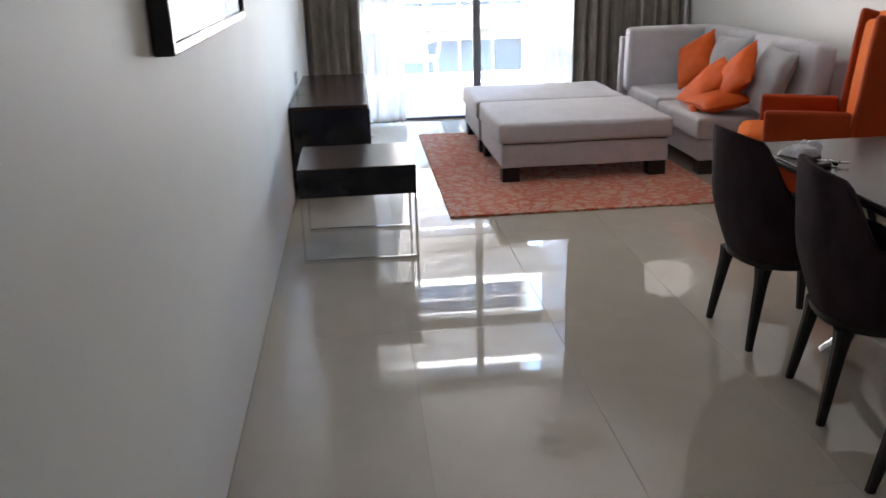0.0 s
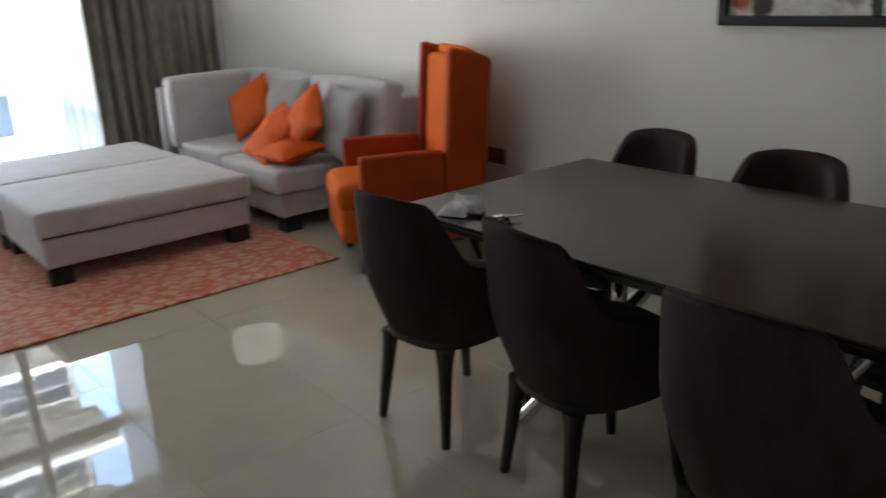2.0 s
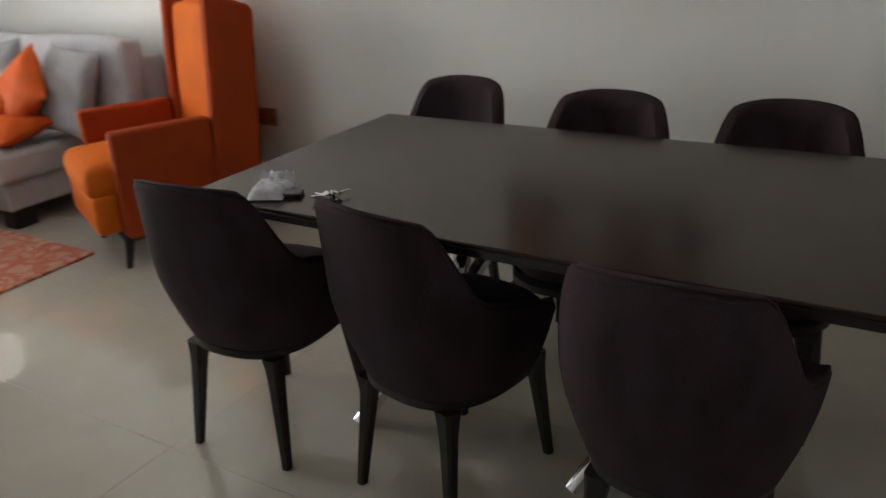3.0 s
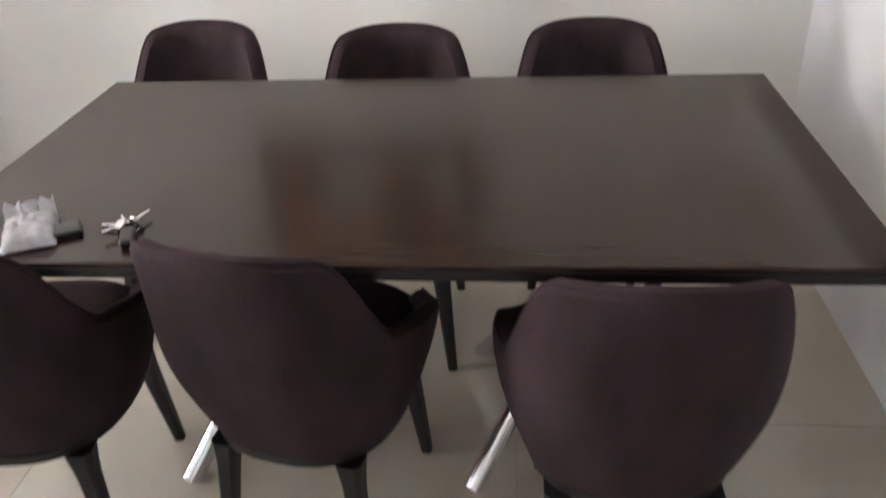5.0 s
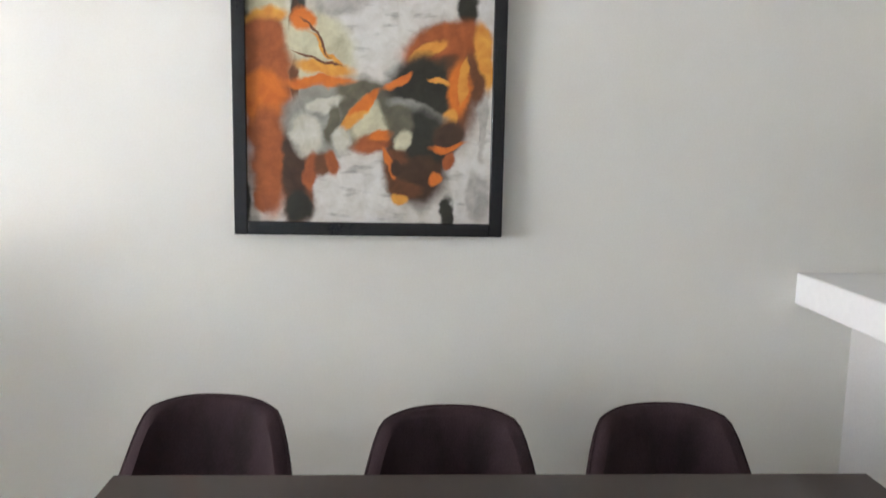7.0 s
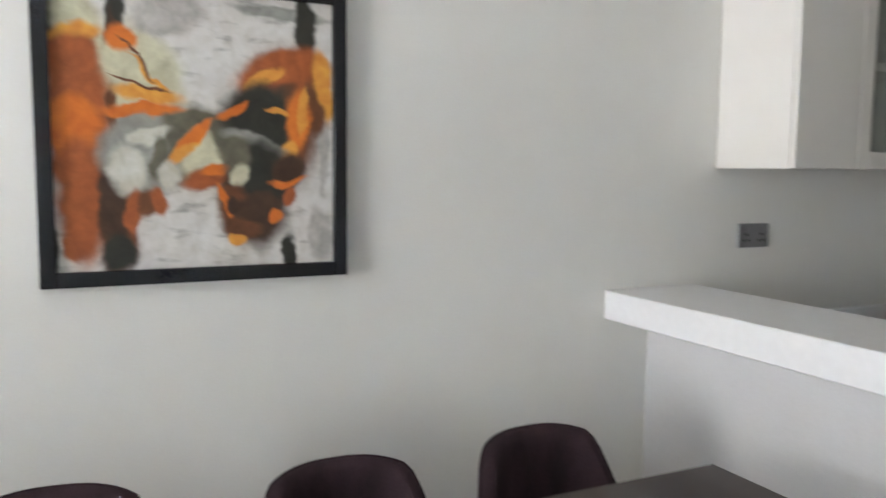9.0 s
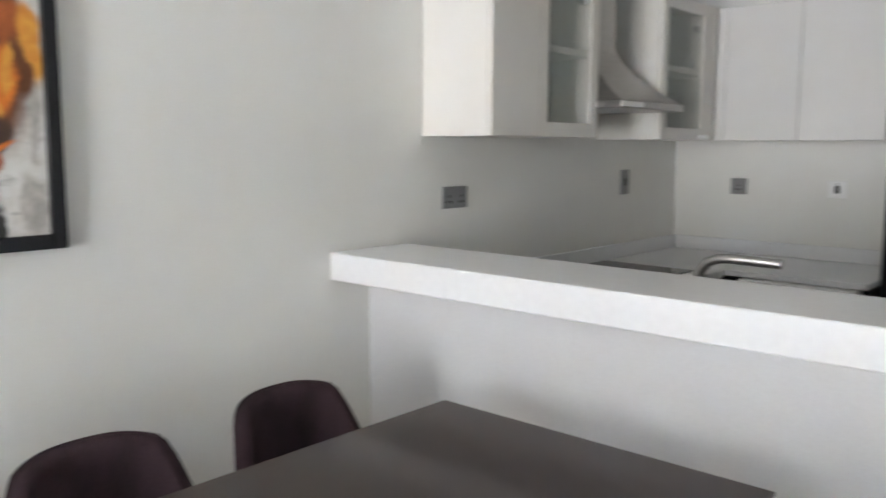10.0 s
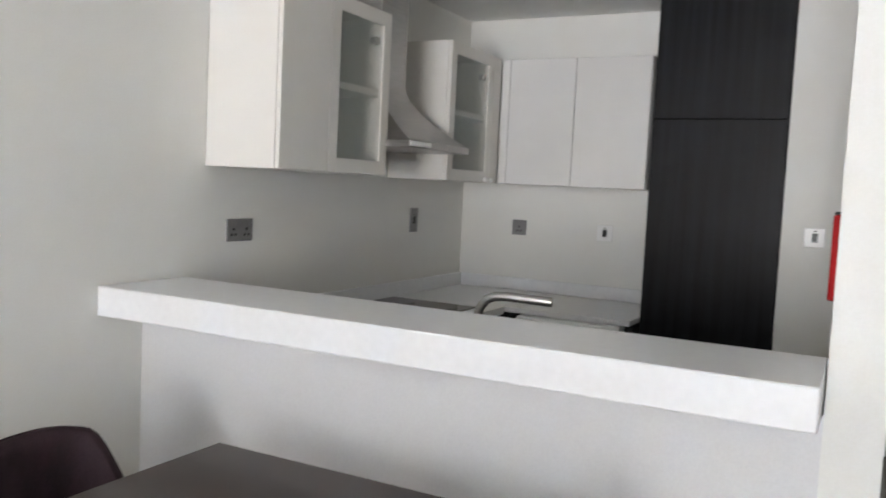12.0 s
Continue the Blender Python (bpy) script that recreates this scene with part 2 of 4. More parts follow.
def painting_material(name, ground, strokes):
    """Brushed artwork: soft-edged, noise-torn strokes (x, y, rx, ry, turn, colour) over a rough ground, in metres from the centre."""
    m = bpy.data.materials.new(name)
    m.use_nodes = True
    n, l = m.node_tree.nodes, m.node_tree.links
    b = n["Principled BSDF"]
    b.inputs["Roughness"].default_value = 0.55
    tc = n.new("ShaderNodeTexCoord")
    ns = n.new("ShaderNodeTexNoise")
    ns.inputs["Scale"].default_value, ns.inputs["Detail"].default_value = 13, 9
    l.new(tc.outputs["Object"], ns.inputs["Vector"])
    warp = n.new("ShaderNodeMixRGB")
    warp.blend_type, warp.inputs[0].default_value = "LINEAR_LIGHT", 0.03
    l.new(tc.outputs["Object"], warp.inputs[1])
    l.new(ns.outputs["Color"], warp.inputs[2])
    g = n.new("ShaderNodeTexNoise")
    g.inputs["Scale"].default_value, g.inputs["Detail"].default_value = 22, 8
    mpg = n.new("ShaderNodeMapping")
    mpg.inputs["Scale"].default_value = (0.4, 0.5, 1.6)
    l.new(tc.outputs["Object"], mpg.inputs[0])
    l.new(mpg.outputs[0], g.inputs["Vector"])
    gr = n.new("ShaderNodeValToRGB")
    gr.color_ramp.elements[0].position, gr.color_ramp.elements[0].color = 0.27, (*[c * 0.5 for c in ground], 1)
    gr.color_ramp.elements[1].position, gr.color_ramp.elements[1].color = 0.45, (*ground, 1)
    l.new(g.outputs[0], gr.inputs[0])
    col = gr.outputs[0]
    streak = n.new("ShaderNodeTexNoise")
    streak.inputs["Scale"].default_value, streak.inputs["Detail"].default_value = 30, 5
    l.new(warp.outputs[0], streak.inputs["Vector"])
    for x, z, rx, rz, turn, c in strokes:
        mp = n.new("ShaderNodeMapping")
        mp.vector_type = "TEXTURE"
        mp.inputs["Location"].default_value = (0, x - 0.006, z)
        mp.inputs["Rotation"].default_value = (radians(turn), 0, 0)
        mp.inputs["Scale"].default_value = (10, rx * 1.14, rz * 1.14)
        l.new(warp.outputs[0], mp.inputs[0])
        ln = n.new("ShaderNodeVectorMath")
        ln.operation = "LENGTH"
        l.new(mp.outputs[0], ln.inputs[0])
        mr = n.new("ShaderNodeMapRange")
        mr.inputs["From Min"].default_value, mr.inputs["From Max"].default_value = 1.22, 0.74
        mr.interpolation_type = "SMOOTHSTEP"
        l.new(ln.outputs["Value"], mr.inputs[0])
        mx = n.new("ShaderNodeMixRGB")
        mx.inputs[2].default_value = (*c, 1)
        l.new(mr.outputs[0], mx.inputs[0])
        l.new(col, mx.inputs[1])
        col = mx.outputs[0]
    tone = n.new("ShaderNodeMixRGB")
    tone.blend_type, tone.inputs[0].default_value = "OVERLAY", 0.55
    l.new(col, tone.inputs[1])
    l.new(streak.outputs[0], tone.inputs[2])
    col = tone.outputs[0]
    l.new(col, b.inputs["Base Color"])
    bp = n.new("ShaderNodeBump")
    bp.inputs["Strength"].default_value, bp.inputs["Distance"].default_value = 0.3, 0.002
    l.new(streak.outputs[0], bp.inputs["Height"])
    l.new(bp.outputs[0], b.inputs["Normal"])
    return m


# ---- mesh helpers ----
def mesh_object(name, bm, material, smooth=False):
    me = bpy.data.meshes.new(name)
    bmesh.ops.recalc_face_normals(bm, faces=bm.faces)
    bm.to_mesh(me)
    bm.free()
    me.materials.append(material)
    if smooth and not any(p.use_smooth for p in me.polygons):
        me.shade_smooth()
        me.set_sharp_from_angle(angle=radians(40))
    return new(name, me)


def part(name, bm, material, parent, label="", smooth=True):
    ob = mesh_object(name, bm, material, smooth)
    ob.parent = parent
    if label:
        ob["label"] = label
    return ob


def thing(name, m, label, category, group="", kind=""):
    e = new(name)
    e.matrix_world = m
    return tagged(e, label, category, group, kind)


def box(lo, hi, bevel=0.004, seg=2, bm=None):
    """A block from corner to corner with rounded edges, added to bm if given."""
    one = bmesh.new()
    bmesh.ops.create_cube(one, size=1)
    lo, hi = Vector(lo), Vector(hi)
    for v in one.verts:
        v.co = Vector([lo[i] + (v.co[i] + 0.5) * (hi[i] - lo[i]) for i in range(3)])
    if bevel:
        bmesh.ops.bevel(one, geom=list(one.edges), offset=min(bevel, min(hi - lo) * 0.45), segments=seg, profile=0.5, affect="EDGES")
        one.normal_update()
        for f in one.faces:
            f.smooth = max(abs(c) for c in f.normal) < 0.999
    if bm is None:
        return one
    me = bpy.data.meshes.new("tmp")
    one.to_mesh(me)
    one.free()
    bm.from_mesh(me)
    bpy.data.meshes.remove(me)
    return bm


def rod(a, b, r, r2=None, n=12, bm=None, cap=True):
    """A round bar from a to b that may taper."""
    bm = bm or bmesh.new()
    a, b = Vector(a), Vector(b)
    d = b - a
    m = Matrix.Translation((a + b) / 2) @ d.to_track_quat("Z", "Y").to_matrix().to_4x4()
    bmesh.ops.create_cone(bm, cap_ends=cap, segments=n, radius1=r, radius2=r if r2 is None else r2, depth=d.length, matrix=m)
    return bm


def sweep(path, r, n=10, bm=None):
    """A tube along a list of points."""
    bm = bm or bmesh.new()
    pts = [Vector(p) for p in path]
    rings = []
    for i, p in enumerate(pts):
        d = (pts[min(i + 1, len(pts) - 1)] - pts[max(i - 1, 0)]).normalized()
        u = d.orthogonal().normalized() if not rings else (u - d * u.dot(d)).normalized()
        w = d.cross(u)
        rings.append([bm.verts.new(p + (u * math.cos(k * 2 * math.pi / n) + w * math.sin(k * 2 * math.pi / n)) * r) for k in range(n)])
    for a, b in zip(rings, rings[1:]):
        for k in range(n):
            bm.faces.new((a[k], a[(k + 1) % n], b[(k + 1) % n], b[k]))
    bm.faces.new(rings[0][::-1])
    bm.faces.new(rings[-1])
    return bm


def grid_surface(rows, closed=False, bm=None):
    """Quads between rows of points."""
    bm = bm or bmesh.new()
    vs = [[bm.verts.new(p) for p in r] for r in rows]
    for a, b in zip(vs, vs[1:]):
        k = len(a)
        for i in range(k if closed else k - 1):
            bm.faces.new((a[i], a[(i + 1) % k], b[(i + 1) % k], b[i]))
    return bm, vs


def pad(lo, hi, r=0.05, crown=0.015, nx=14, ny=14, sag=0.0):
    """An upholstered block: rounded edges, a slightly domed and uneven top."""
    bm = bmesh.new()
    lo, hi = Vector(lo), Vector(hi)
    bmesh.ops.create_cube(bm, size=1)
    for v in bm.verts:
        v.co = Vector([lo[i] + (v.co[i] + 0.5) * (hi[i] - lo[i]) for i in range(3)])
    bmesh.ops.bevel(bm, geom=list(bm.edges), offset=r, segments=4, profile=0.6, affect="EDGES")
    bmesh.ops.subdivide_edges(bm, edges=[e for e in bm.edges if e.calc_length() > 0.2], cuts=6, use_grid_fill=True)
    c, s = (lo + hi) / 2, (hi - lo) / 2
    for v in bm.verts:
        q = Vector([(v.co[i] - c[i]) / s[i] for i in range(3)])
        for i in range(3):
            j, k = (i + 1) % 3, (i + 2) % 3
            v.co[i] += q[i] * crown * max(0, 1 - q[j] ** 2) * max(0, 1 - q[k] ** 2)
        v.co += noise.noise_vector(v.co * 4.0) * 0.006
    return bm


def pillow(w, h, t, n=18, floppy=0.0):
    """A square cushion: thin seam edge, full middle, pinched corners."""
    bm = bmesh.new()
    for side in (1, -1):
        rows = []
        for i in range(n + 1):
            row = []
            for j in range(n + 1):
                u, v = i / n * 2 - 1, j / n * 2 - 1
                k = (1 - abs(u) ** 2.4) * (1 - abs(v) ** 2.4)
                pin = 1 - 0.10 * (1 - (u * v) ** 2)
                edge = max(abs(u), abs(v)) ** 6
                x = u * w / 2 * (1 - (1 - pin) * edge * (1 - abs(v) ** 4 if abs(u) >= abs(v) else 0))
                y = v * h / 2 * (1 - (1 - pin) * edge * (1 - abs(u) ** 4 if abs(v) > abs(u) else 0))
                z = side * t / 2 * max(0, k) ** 0.55
                w2 = noise.noise(Vector((u * 2.2, v * 2.2, side + w * 7))) * 0.014 * max(0, k) ** 0.4
                row.append((x, y, z + w2 + floppy * (u * u - 0.3)))
            rows.append(row)
        grid_surface(rows, bm=bm)
    bmesh.ops.remove_doubles(bm, verts=bm.verts, dist=0.0008)
    return bm

# ---- structure ----
LX, WX, WY, KY, HY = 0.08, 3.60, 6.55, -2.65, -3.7   # left wall, dining wall, window wall, kitchen back wall, hall end
CZ, KZ = 2.90, 2.48


def wall(name, lo, hi, material=WALL, label="smooth cream painted plaster wall", bevel=0.0):
    return tagged(mesh_object(name, box(lo, hi, bevel), material), label, "wall", kind="structure")


wall("wall_west", (LX - 0.15, HY - 0.15, -0.1), (LX, WY + 0.2, CZ + 0.1))
wall("wall_east", (WX, KY - 0.15, -0.1), (WX + 0.15, WY + 0.2, CZ + 0.1))
bm = box((LX, WY, -0.1), (0.36, WY + 0.2, CZ), 0)
box((2.64, WY, -0.1), (WX, WY + 0.2, CZ), 0, bm=bm)
box((0.36, WY, 2.86), (2.64, WY + 0.2, CZ), 0, bm=bm)
tagged(mesh_object("wall_north", bm, WALL), "cream painted wall around the balcony door", "wall", kind="structure")
wall("wall_kitchen_back", (1.468, KY - 0.15, -0.1), (WX, KY, CZ + 0.1))
wall("wall_partition", (1.345, HY, -0.1), (1.468, -0.19, CZ), WALL, "narrow white painted wall end beside the kitchen")
wall("wall_pier", (1.468, KY, -0.1), (1.752, -2.15, CZ), WALL, "grey-shaded painted wall beside the tall unit")
bm = box((LX, HY - 0.15, -0.1), (0.30, HY, CZ), 0)
box((1.20, HY - 0.15, -0.1), (1.345, HY, CZ), 0, bm=bm)
box((0.30, HY - 0.15, 2.10), (1.20, HY, CZ), 0, bm=bm)
tagged(mesh_object("wall_hall_end", bm, WALL), "painted wall around the entrance door", "wall", kind="structure")
# unseen backing, added to keep daylight out of the gaps round the door leaf
wall("door_light_stop", (0.2, HY - 0.20, -0.1), (1.3, HY - 0.152, 2.25), WALL, "unseen panel added behind the entrance door against light leaks")
wall("wall_bar", (1.468, -0.33, 0), (WX, -0.19, 1.012), BAR_SHADED, "white painted half-height wall under the breakfast bar")
tagged(mesh_object("ceiling", box((LX, HY, CZ), (WX, WY + 0.2, CZ + 0.15), 0), CEIL), "plain white painted ceiling", "ceiling", kind="structure")
tagged(mesh_object("ceiling_kitchen", box((1.468, KY, KZ), (WX, -0.25, CZ - 0.003), 0), CEIL), "lowered white painted kitchen ceiling", "ceiling", kind="structure")
bm = box((LX, WY - 0.02, CZ - 0.06), (WX, WY - 0.002, CZ - 0.002), 0.003)
tagged(mesh_object("trim_pelmet", bm, CEIL), "slim white ceiling trim above the curtains", "trim", kind="structure")

floor = tagged(mesh_object("floor", box((LX - 0.1, HY - 0.1, -0.12), (WX + 0.1, WY + 0.1, -0.004), 0), GROUT),
               "polished cream porcelain tile floor", "floor", kind="structure")

# balcony door: dark aluminium frame, a sliding pair below and two fixed lights above a transom
door = thing("window_1", pose(0, 0, 0), "full-height sliding balcony door in grey aluminium", "window", kind="structure")
FY = WY + 0.06
TR0, TR1, WT = 2.10, 2.21, 2.86
for name, lo, hi in (("window_frame", (0.36, FY, 0), (0.41, FY + 0.07, WT)), ("window_frame", (2.59, FY, 0), (2.64, FY + 0.07, WT)),
                     ("window_frame", (0.41, FY, WT - 0.05), (2.59, FY + 0.07, WT)), ("window_sill", (0.41, FY, 0), (2.59, FY + 0.07, 0.022)),
                     ("transom", (0.41, FY - 0.004, TR0), (2.59, FY + 0.066, TR1)),
                     ("mullion", (1.62, FY - 0.01, 0.035), (1.69, FY + 0.06, TR0)), ("mullion", (1.62, FY - 0.01, TR1), (1.69, FY + 0.06, WT - 0.05))):
    part(name, box(lo, hi, 0.004), ALU, door)
for x0, x1 in ((0.41, 1.62), (1.69, 2.59)):
    for z0, z1 in ((0.035, TR0), (TR1, WT - 0.05)):
        p = part("pane", box((x0, FY + 0.03, z0), (x1, FY + 0.036, z1), 0), GLASS, door, smooth=False)
        p.visible_shadow = False
part("door_handle", box((1.628, FY - 0.035, 0.98), (1.648, FY - 0.012, 1.16), 0.004), ALU, door, "slim grey pull handle")

# ---- outside ----
tagged(mesh_object("ground", box((-600, 9.7, -16.4), (600, 3000, -16), 0), ASPHALT), "grey asphalt ground far below the balcony", "ground", kind="structure")
tagged(mesh_object("balcony_floor", box((-2, WY + 0.2, -0.2), (6, 9.5, -0.03), 0.01), FACADE), "pale balcony slab in bright daylight", "balcony", kind="structure")
rail = thing("balcony_railing", pose(0, 9.40, 0), "clear glass balcony railing with a slim white handrail", "railing")
part("upstand", box((-2, -0.06, -0.03), (6, 0.06, 0.06), 0.01), FACADE, rail)
part("handrail", box((-2, -0.025, 1.02), (6, 0.025, 1.06), 0.008), FACADE, rail)
for i in range(7):
    part("post", box((-1.9 + i * 1.3, -0.015, 0.06), (-1.87 + i * 1.3, 0.015, 1.02), 0.004), CHROME, rail)
    if i < 6:
        g = part("glass_panel", box((-1.86 + i * 1.3, -0.006, 0.08), (-0.61 + i * 1.3, 0.006, 1.01), 0), GLASS, rail, smooth=False)
        g.visible_shadow = False

# white moulded chair left on the balcony
mono = thing("garden_chair", pose(1.16, 8.25, -0.03, 0, 0, 70), "white moulded plastic garden chair on the balcony", "chair")
part("seat", pad((-0.23, -0.23, 0.40), (0.23, 0.23, 0.43), 0.012, 0.003), PLASTIC, mono)
rows = []
for k in range(9):
    s = k / 8
    hw = 0.24 * (1 - 0.55 * max(0, s - 0.6) ** 1.5 / 0.4 ** 1.5)
    rows.append([(-0.20 - 0.12 * s - 0.04 * (1 - (2 * u - 1) ** 2), (2 * u - 1) * hw, 0.42 + 0.44 * s) for u in [q / 8 for q in range(9)]])
bm, vs = grid_surface(rows)
bmesh.ops.solidify(bm, geom=list(bm.faces), thickness=0.012)
part("backrest", bm, PLASTIC, mono)
for sx in (-1, 1):
    for sy in (-1, 1):
        part("leg", rod((sx * 0.20, sy * 0.20, 0.41), (sx * 0.25, sy * 0.24, 0), 0.026, 0.020, 8), PLASTIC, mono)
    part("armrest", sweep([(-0.22, sx * 0.25, 0.62), (0.05, sx * 0.28, 0.63), (0.20, sx * 0.27, 0.60), (0.22, sx * 0.23, 0.41)], 0.018, 8), PLASTIC, mono)

# block across the street: deep white balconies, recessed glazing, ending at one corner
tower = thing("apartment_building", pose(0, 23.9, 0), "white apartment block with deep balconies and bluish glazing", "building")
XL, XR, BACK = -26.0, 6.8, 2.5
part("wall", box((XL, BACK + 0.16, -16), (XR - 0.5, BACK + 14, 36), 0.05), FACADE, tower)
part("roof", box((XL - 0.3, -0.2, 36), (XR + 0.3, BACK + 14.3, 36.6), 0.05), FACADE, tower)
glaze_mesh = bpy.data.meshes.new("window")
bm = box((0, 0, 0), (1.02, 0.06, 1.93), 0.01, 1)
bm.to_mesh(glaze_mesh)
bm.free()
glaze_mesh.materials.append(FACADE_G)
for k in range(17):
    z = 8.58 + (k - 8) * 3.05
    part("balcony", box((XL, 0, z), (XR, BACK + 0.2, z + 0.27), 0.03), FACADE, tower)
    part("spandrel", box((XL, BACK, z - 0.55), (XR - 0.5, BACK + 0.158, z - 0.002), 0.01), FACADE_S, tower, "grey bulkhead above the glazing")
    part("handrail", rod((XL, 0.06, z + 1.30), (XR - 0.05, 0.06, z + 1.30), 0.03, 0.03, 8), FACADE, tower)
    part("midrail", rod((XL, 0.06, z + 0.80), (XR - 0.05, 0.06, z + 0.80), 0.018, 0.018, 6), FACADE, tower)
    for i in range(29):
        o = new("window", glaze_mesh)
        o.parent = tower
        o.matrix_world = pose(XR - 0.55 - 1.12 * (i + 1), 23.9 + BACK + 0.08, z + 0.53)
for i in range(7):
    part("pier", box((XR - 0.75 - 5.6 * i, BACK - 0.12, -16), (XR - 0.5 - 5.6 * i, BACK + 0.156, 36), 0.02), FACADE, tower)

# ---- kitchen ----
bar = thing("breakfast_bar", pose(0, 0, 0), "thick white quartz breakfast bar on the half wall", "counter")
part("slab", box((1.472, -0.385, 1.014), (WX - 0.002, 0.0, 1.112), 0.005), QUARTZ, bar)
part("support_batten", box((1.50, -0.186, 0.985), (WX - 0.03, -0.15, 1.0135), 0.003), WHITE, bar)
# worktops
sink_top = tagged(mesh_object("worktop", box((1.9, -0.95, 0.86), (3.0, -0.332, 0.90), 0.004), QUARTZ, True), "white quartz worktop with sink behind the bar", "worktop")
side_top = tagged(mesh_object("worktop", box((3.0, -1.96, 0.86), (WX - 0.002, -0.332, 0.90), 0.004), QUARTZ, True), "white quartz worktop holding the hob", "worktop")
back_top = tagged(mesh_object("worktop", box((2.362, KY + 0.002, 0.872), (WX - 0.002, -1.962, 0.90), 0.004), QUARTZ, True), "white quartz worktop along the back wall", "worktop")
bm = box((2.362, KY + 0.002, 0.901), (WX - 0.022, KY + 0.02, 0.975), 0.003)
box((WX - 0.02, KY + 0.002, 0.901), (WX - 0.002, -0.40, 0.975), 0.003, bm=bm)
tagged(mesh_object("trim_upstand", bm, QUARTZ, True), "low white quartz upstand along the walls", "trim", kind="structure")


def base_unit(lo, hi, face, label):
    u = thing("base_cabinet", pose(0, 0, 0), label, "cabinet", "kitchen base units")
    part("body", box(lo, hi, 0.002), DARKWOOD, u)
    (x0, y0, z0), (x1, y1, z1) = lo, hi
    if face == "y":
        d = part("door", box((x0 + 0.003, y1, z0 + 0.1), (x1 - 0.003, y1 + 0.018, z1 - 0.004), 0.002), DARKWOOD, u)
        part("handle", rod((x0 + 0.1, y1 + 0.04, z1 - 0.06), (x1 - 0.1, y1 + 0.04, z1 - 0.06), 0.005), STEEL, d, "steel bar handle")
    else:
        d = part("door", box((x0 - 0.018, y0 + 0.003, z0 + 0.1), (x0, y1 - 0.003, z1 - 0.004), 0.002), DARKWOOD, u)
        part("handle", rod((x0 - 0.04, y0 + 0.1, z1 - 0.06), (x0 - 0.04, y1 - 0.1, z1 - 0.06), 0.005), STEEL, d, "steel bar handle")
    return u


for x in (2.96,):
    base_unit((x, -2.63, 0.0), (x + 0.6, -2.0, 0.858), "y", "dark charcoal base cabinet under the back worktop")
for y in (-1.98, -1.42, -0.90):
    base_unit((3.04, y, 0.0), (3.58, y + 0.56, 0.858), "x", "dark charcoal base cabinet under the hob worktop")
base_unit((1.92, -0.92, 0), (2.98, -0.35, 0.858), "x", "dark charcoal sink cabinet behind the bar")
wash = thing("dishwasher", pose(0, 0, 0), "pale grey dishwasher under the back worktop", "dishwasher")
part("body", box((2.37, -2.63, 0.02), (2.95, -2.03, 0.855), 0.004), BLACK, wash)
part("front_panel", box((2.40, -2.029, 0.10), (2.92, -1.985, 0.70), 0.006), PLASTIC, wash)
part("control_panel", box((2.40, -2.029, 0.705), (2.92, -1.925, 0.868), 0.007, 3), PLASTIC, wash, "pale grey rounded control panel")
part("knob", rod((2.84, -1.926, 0.77), (2.84, -1.908, 0.77), 0.018), STEEL, wash)

hob = thing("hob", pose(0, 0, 0.901), "black glass hob set in the worktop", "hob")
part("glass_plate", box((3.08, -1.80, 0), (3.56, -1.24, 0.006), 0.003), HOB, hob)
for x, y in ((3.20, -1.38), (3.20, -1.66), (3.44, -1.38), (3.44, -1.66)):
    bm = bmesh.new()
    bmesh.ops.create_cone(bm, cap_ends=True, segments=32, radius1=0.08, radius2=0.08, depth=0.0012, matrix=Matrix.Translation((x, y, 0.0068)))
    part("burner_zone", bm, HOB, hob)

sink = thing("sink", pose(0, 0, 0.901), "steel sink bowl behind the breakfast bar", "sink")
bm = box((2.05, -0.88, 0.0), (2.62, -0.48, 0.006), 0.002)
part("rim", bm, STEEL, sink)
# no hollow: the bowl's inner shade is put in as a flat black plate
part("bowl", box((2.09, -0.85, 0.0065), (2.58, -0.51, 0.009), 0.001), BLACK, sink, "flat black plate for the shade inside the steel bowl")
tap = thing("kitchen_tap", pose(2.505, -0.56, 0.901), "brushed steel kitchen tap with a flat swivel spout", "tap")
part("base", rod((0, 0, 0), (0, 0, 0.05), 0.026, 0.023, 20), STEEL, tap)
part("spout", sweep([(0, 0, 0.05), (0, 0, 0.16), (-0.008, 0, 0.20), (-0.03, 0, 0.230), (-0.06, 0, 0.243), (-0.10, -0.005, 0.246), (-0.24, -0.03, 0.240)], 0.015, 14), STEEL, tap)
part("lever", sweep([(0, 0.02, 0.06), (0, 0.05, 0.08), (0.02, 0.09, 0.10)], 0.006), STEEL, tap)


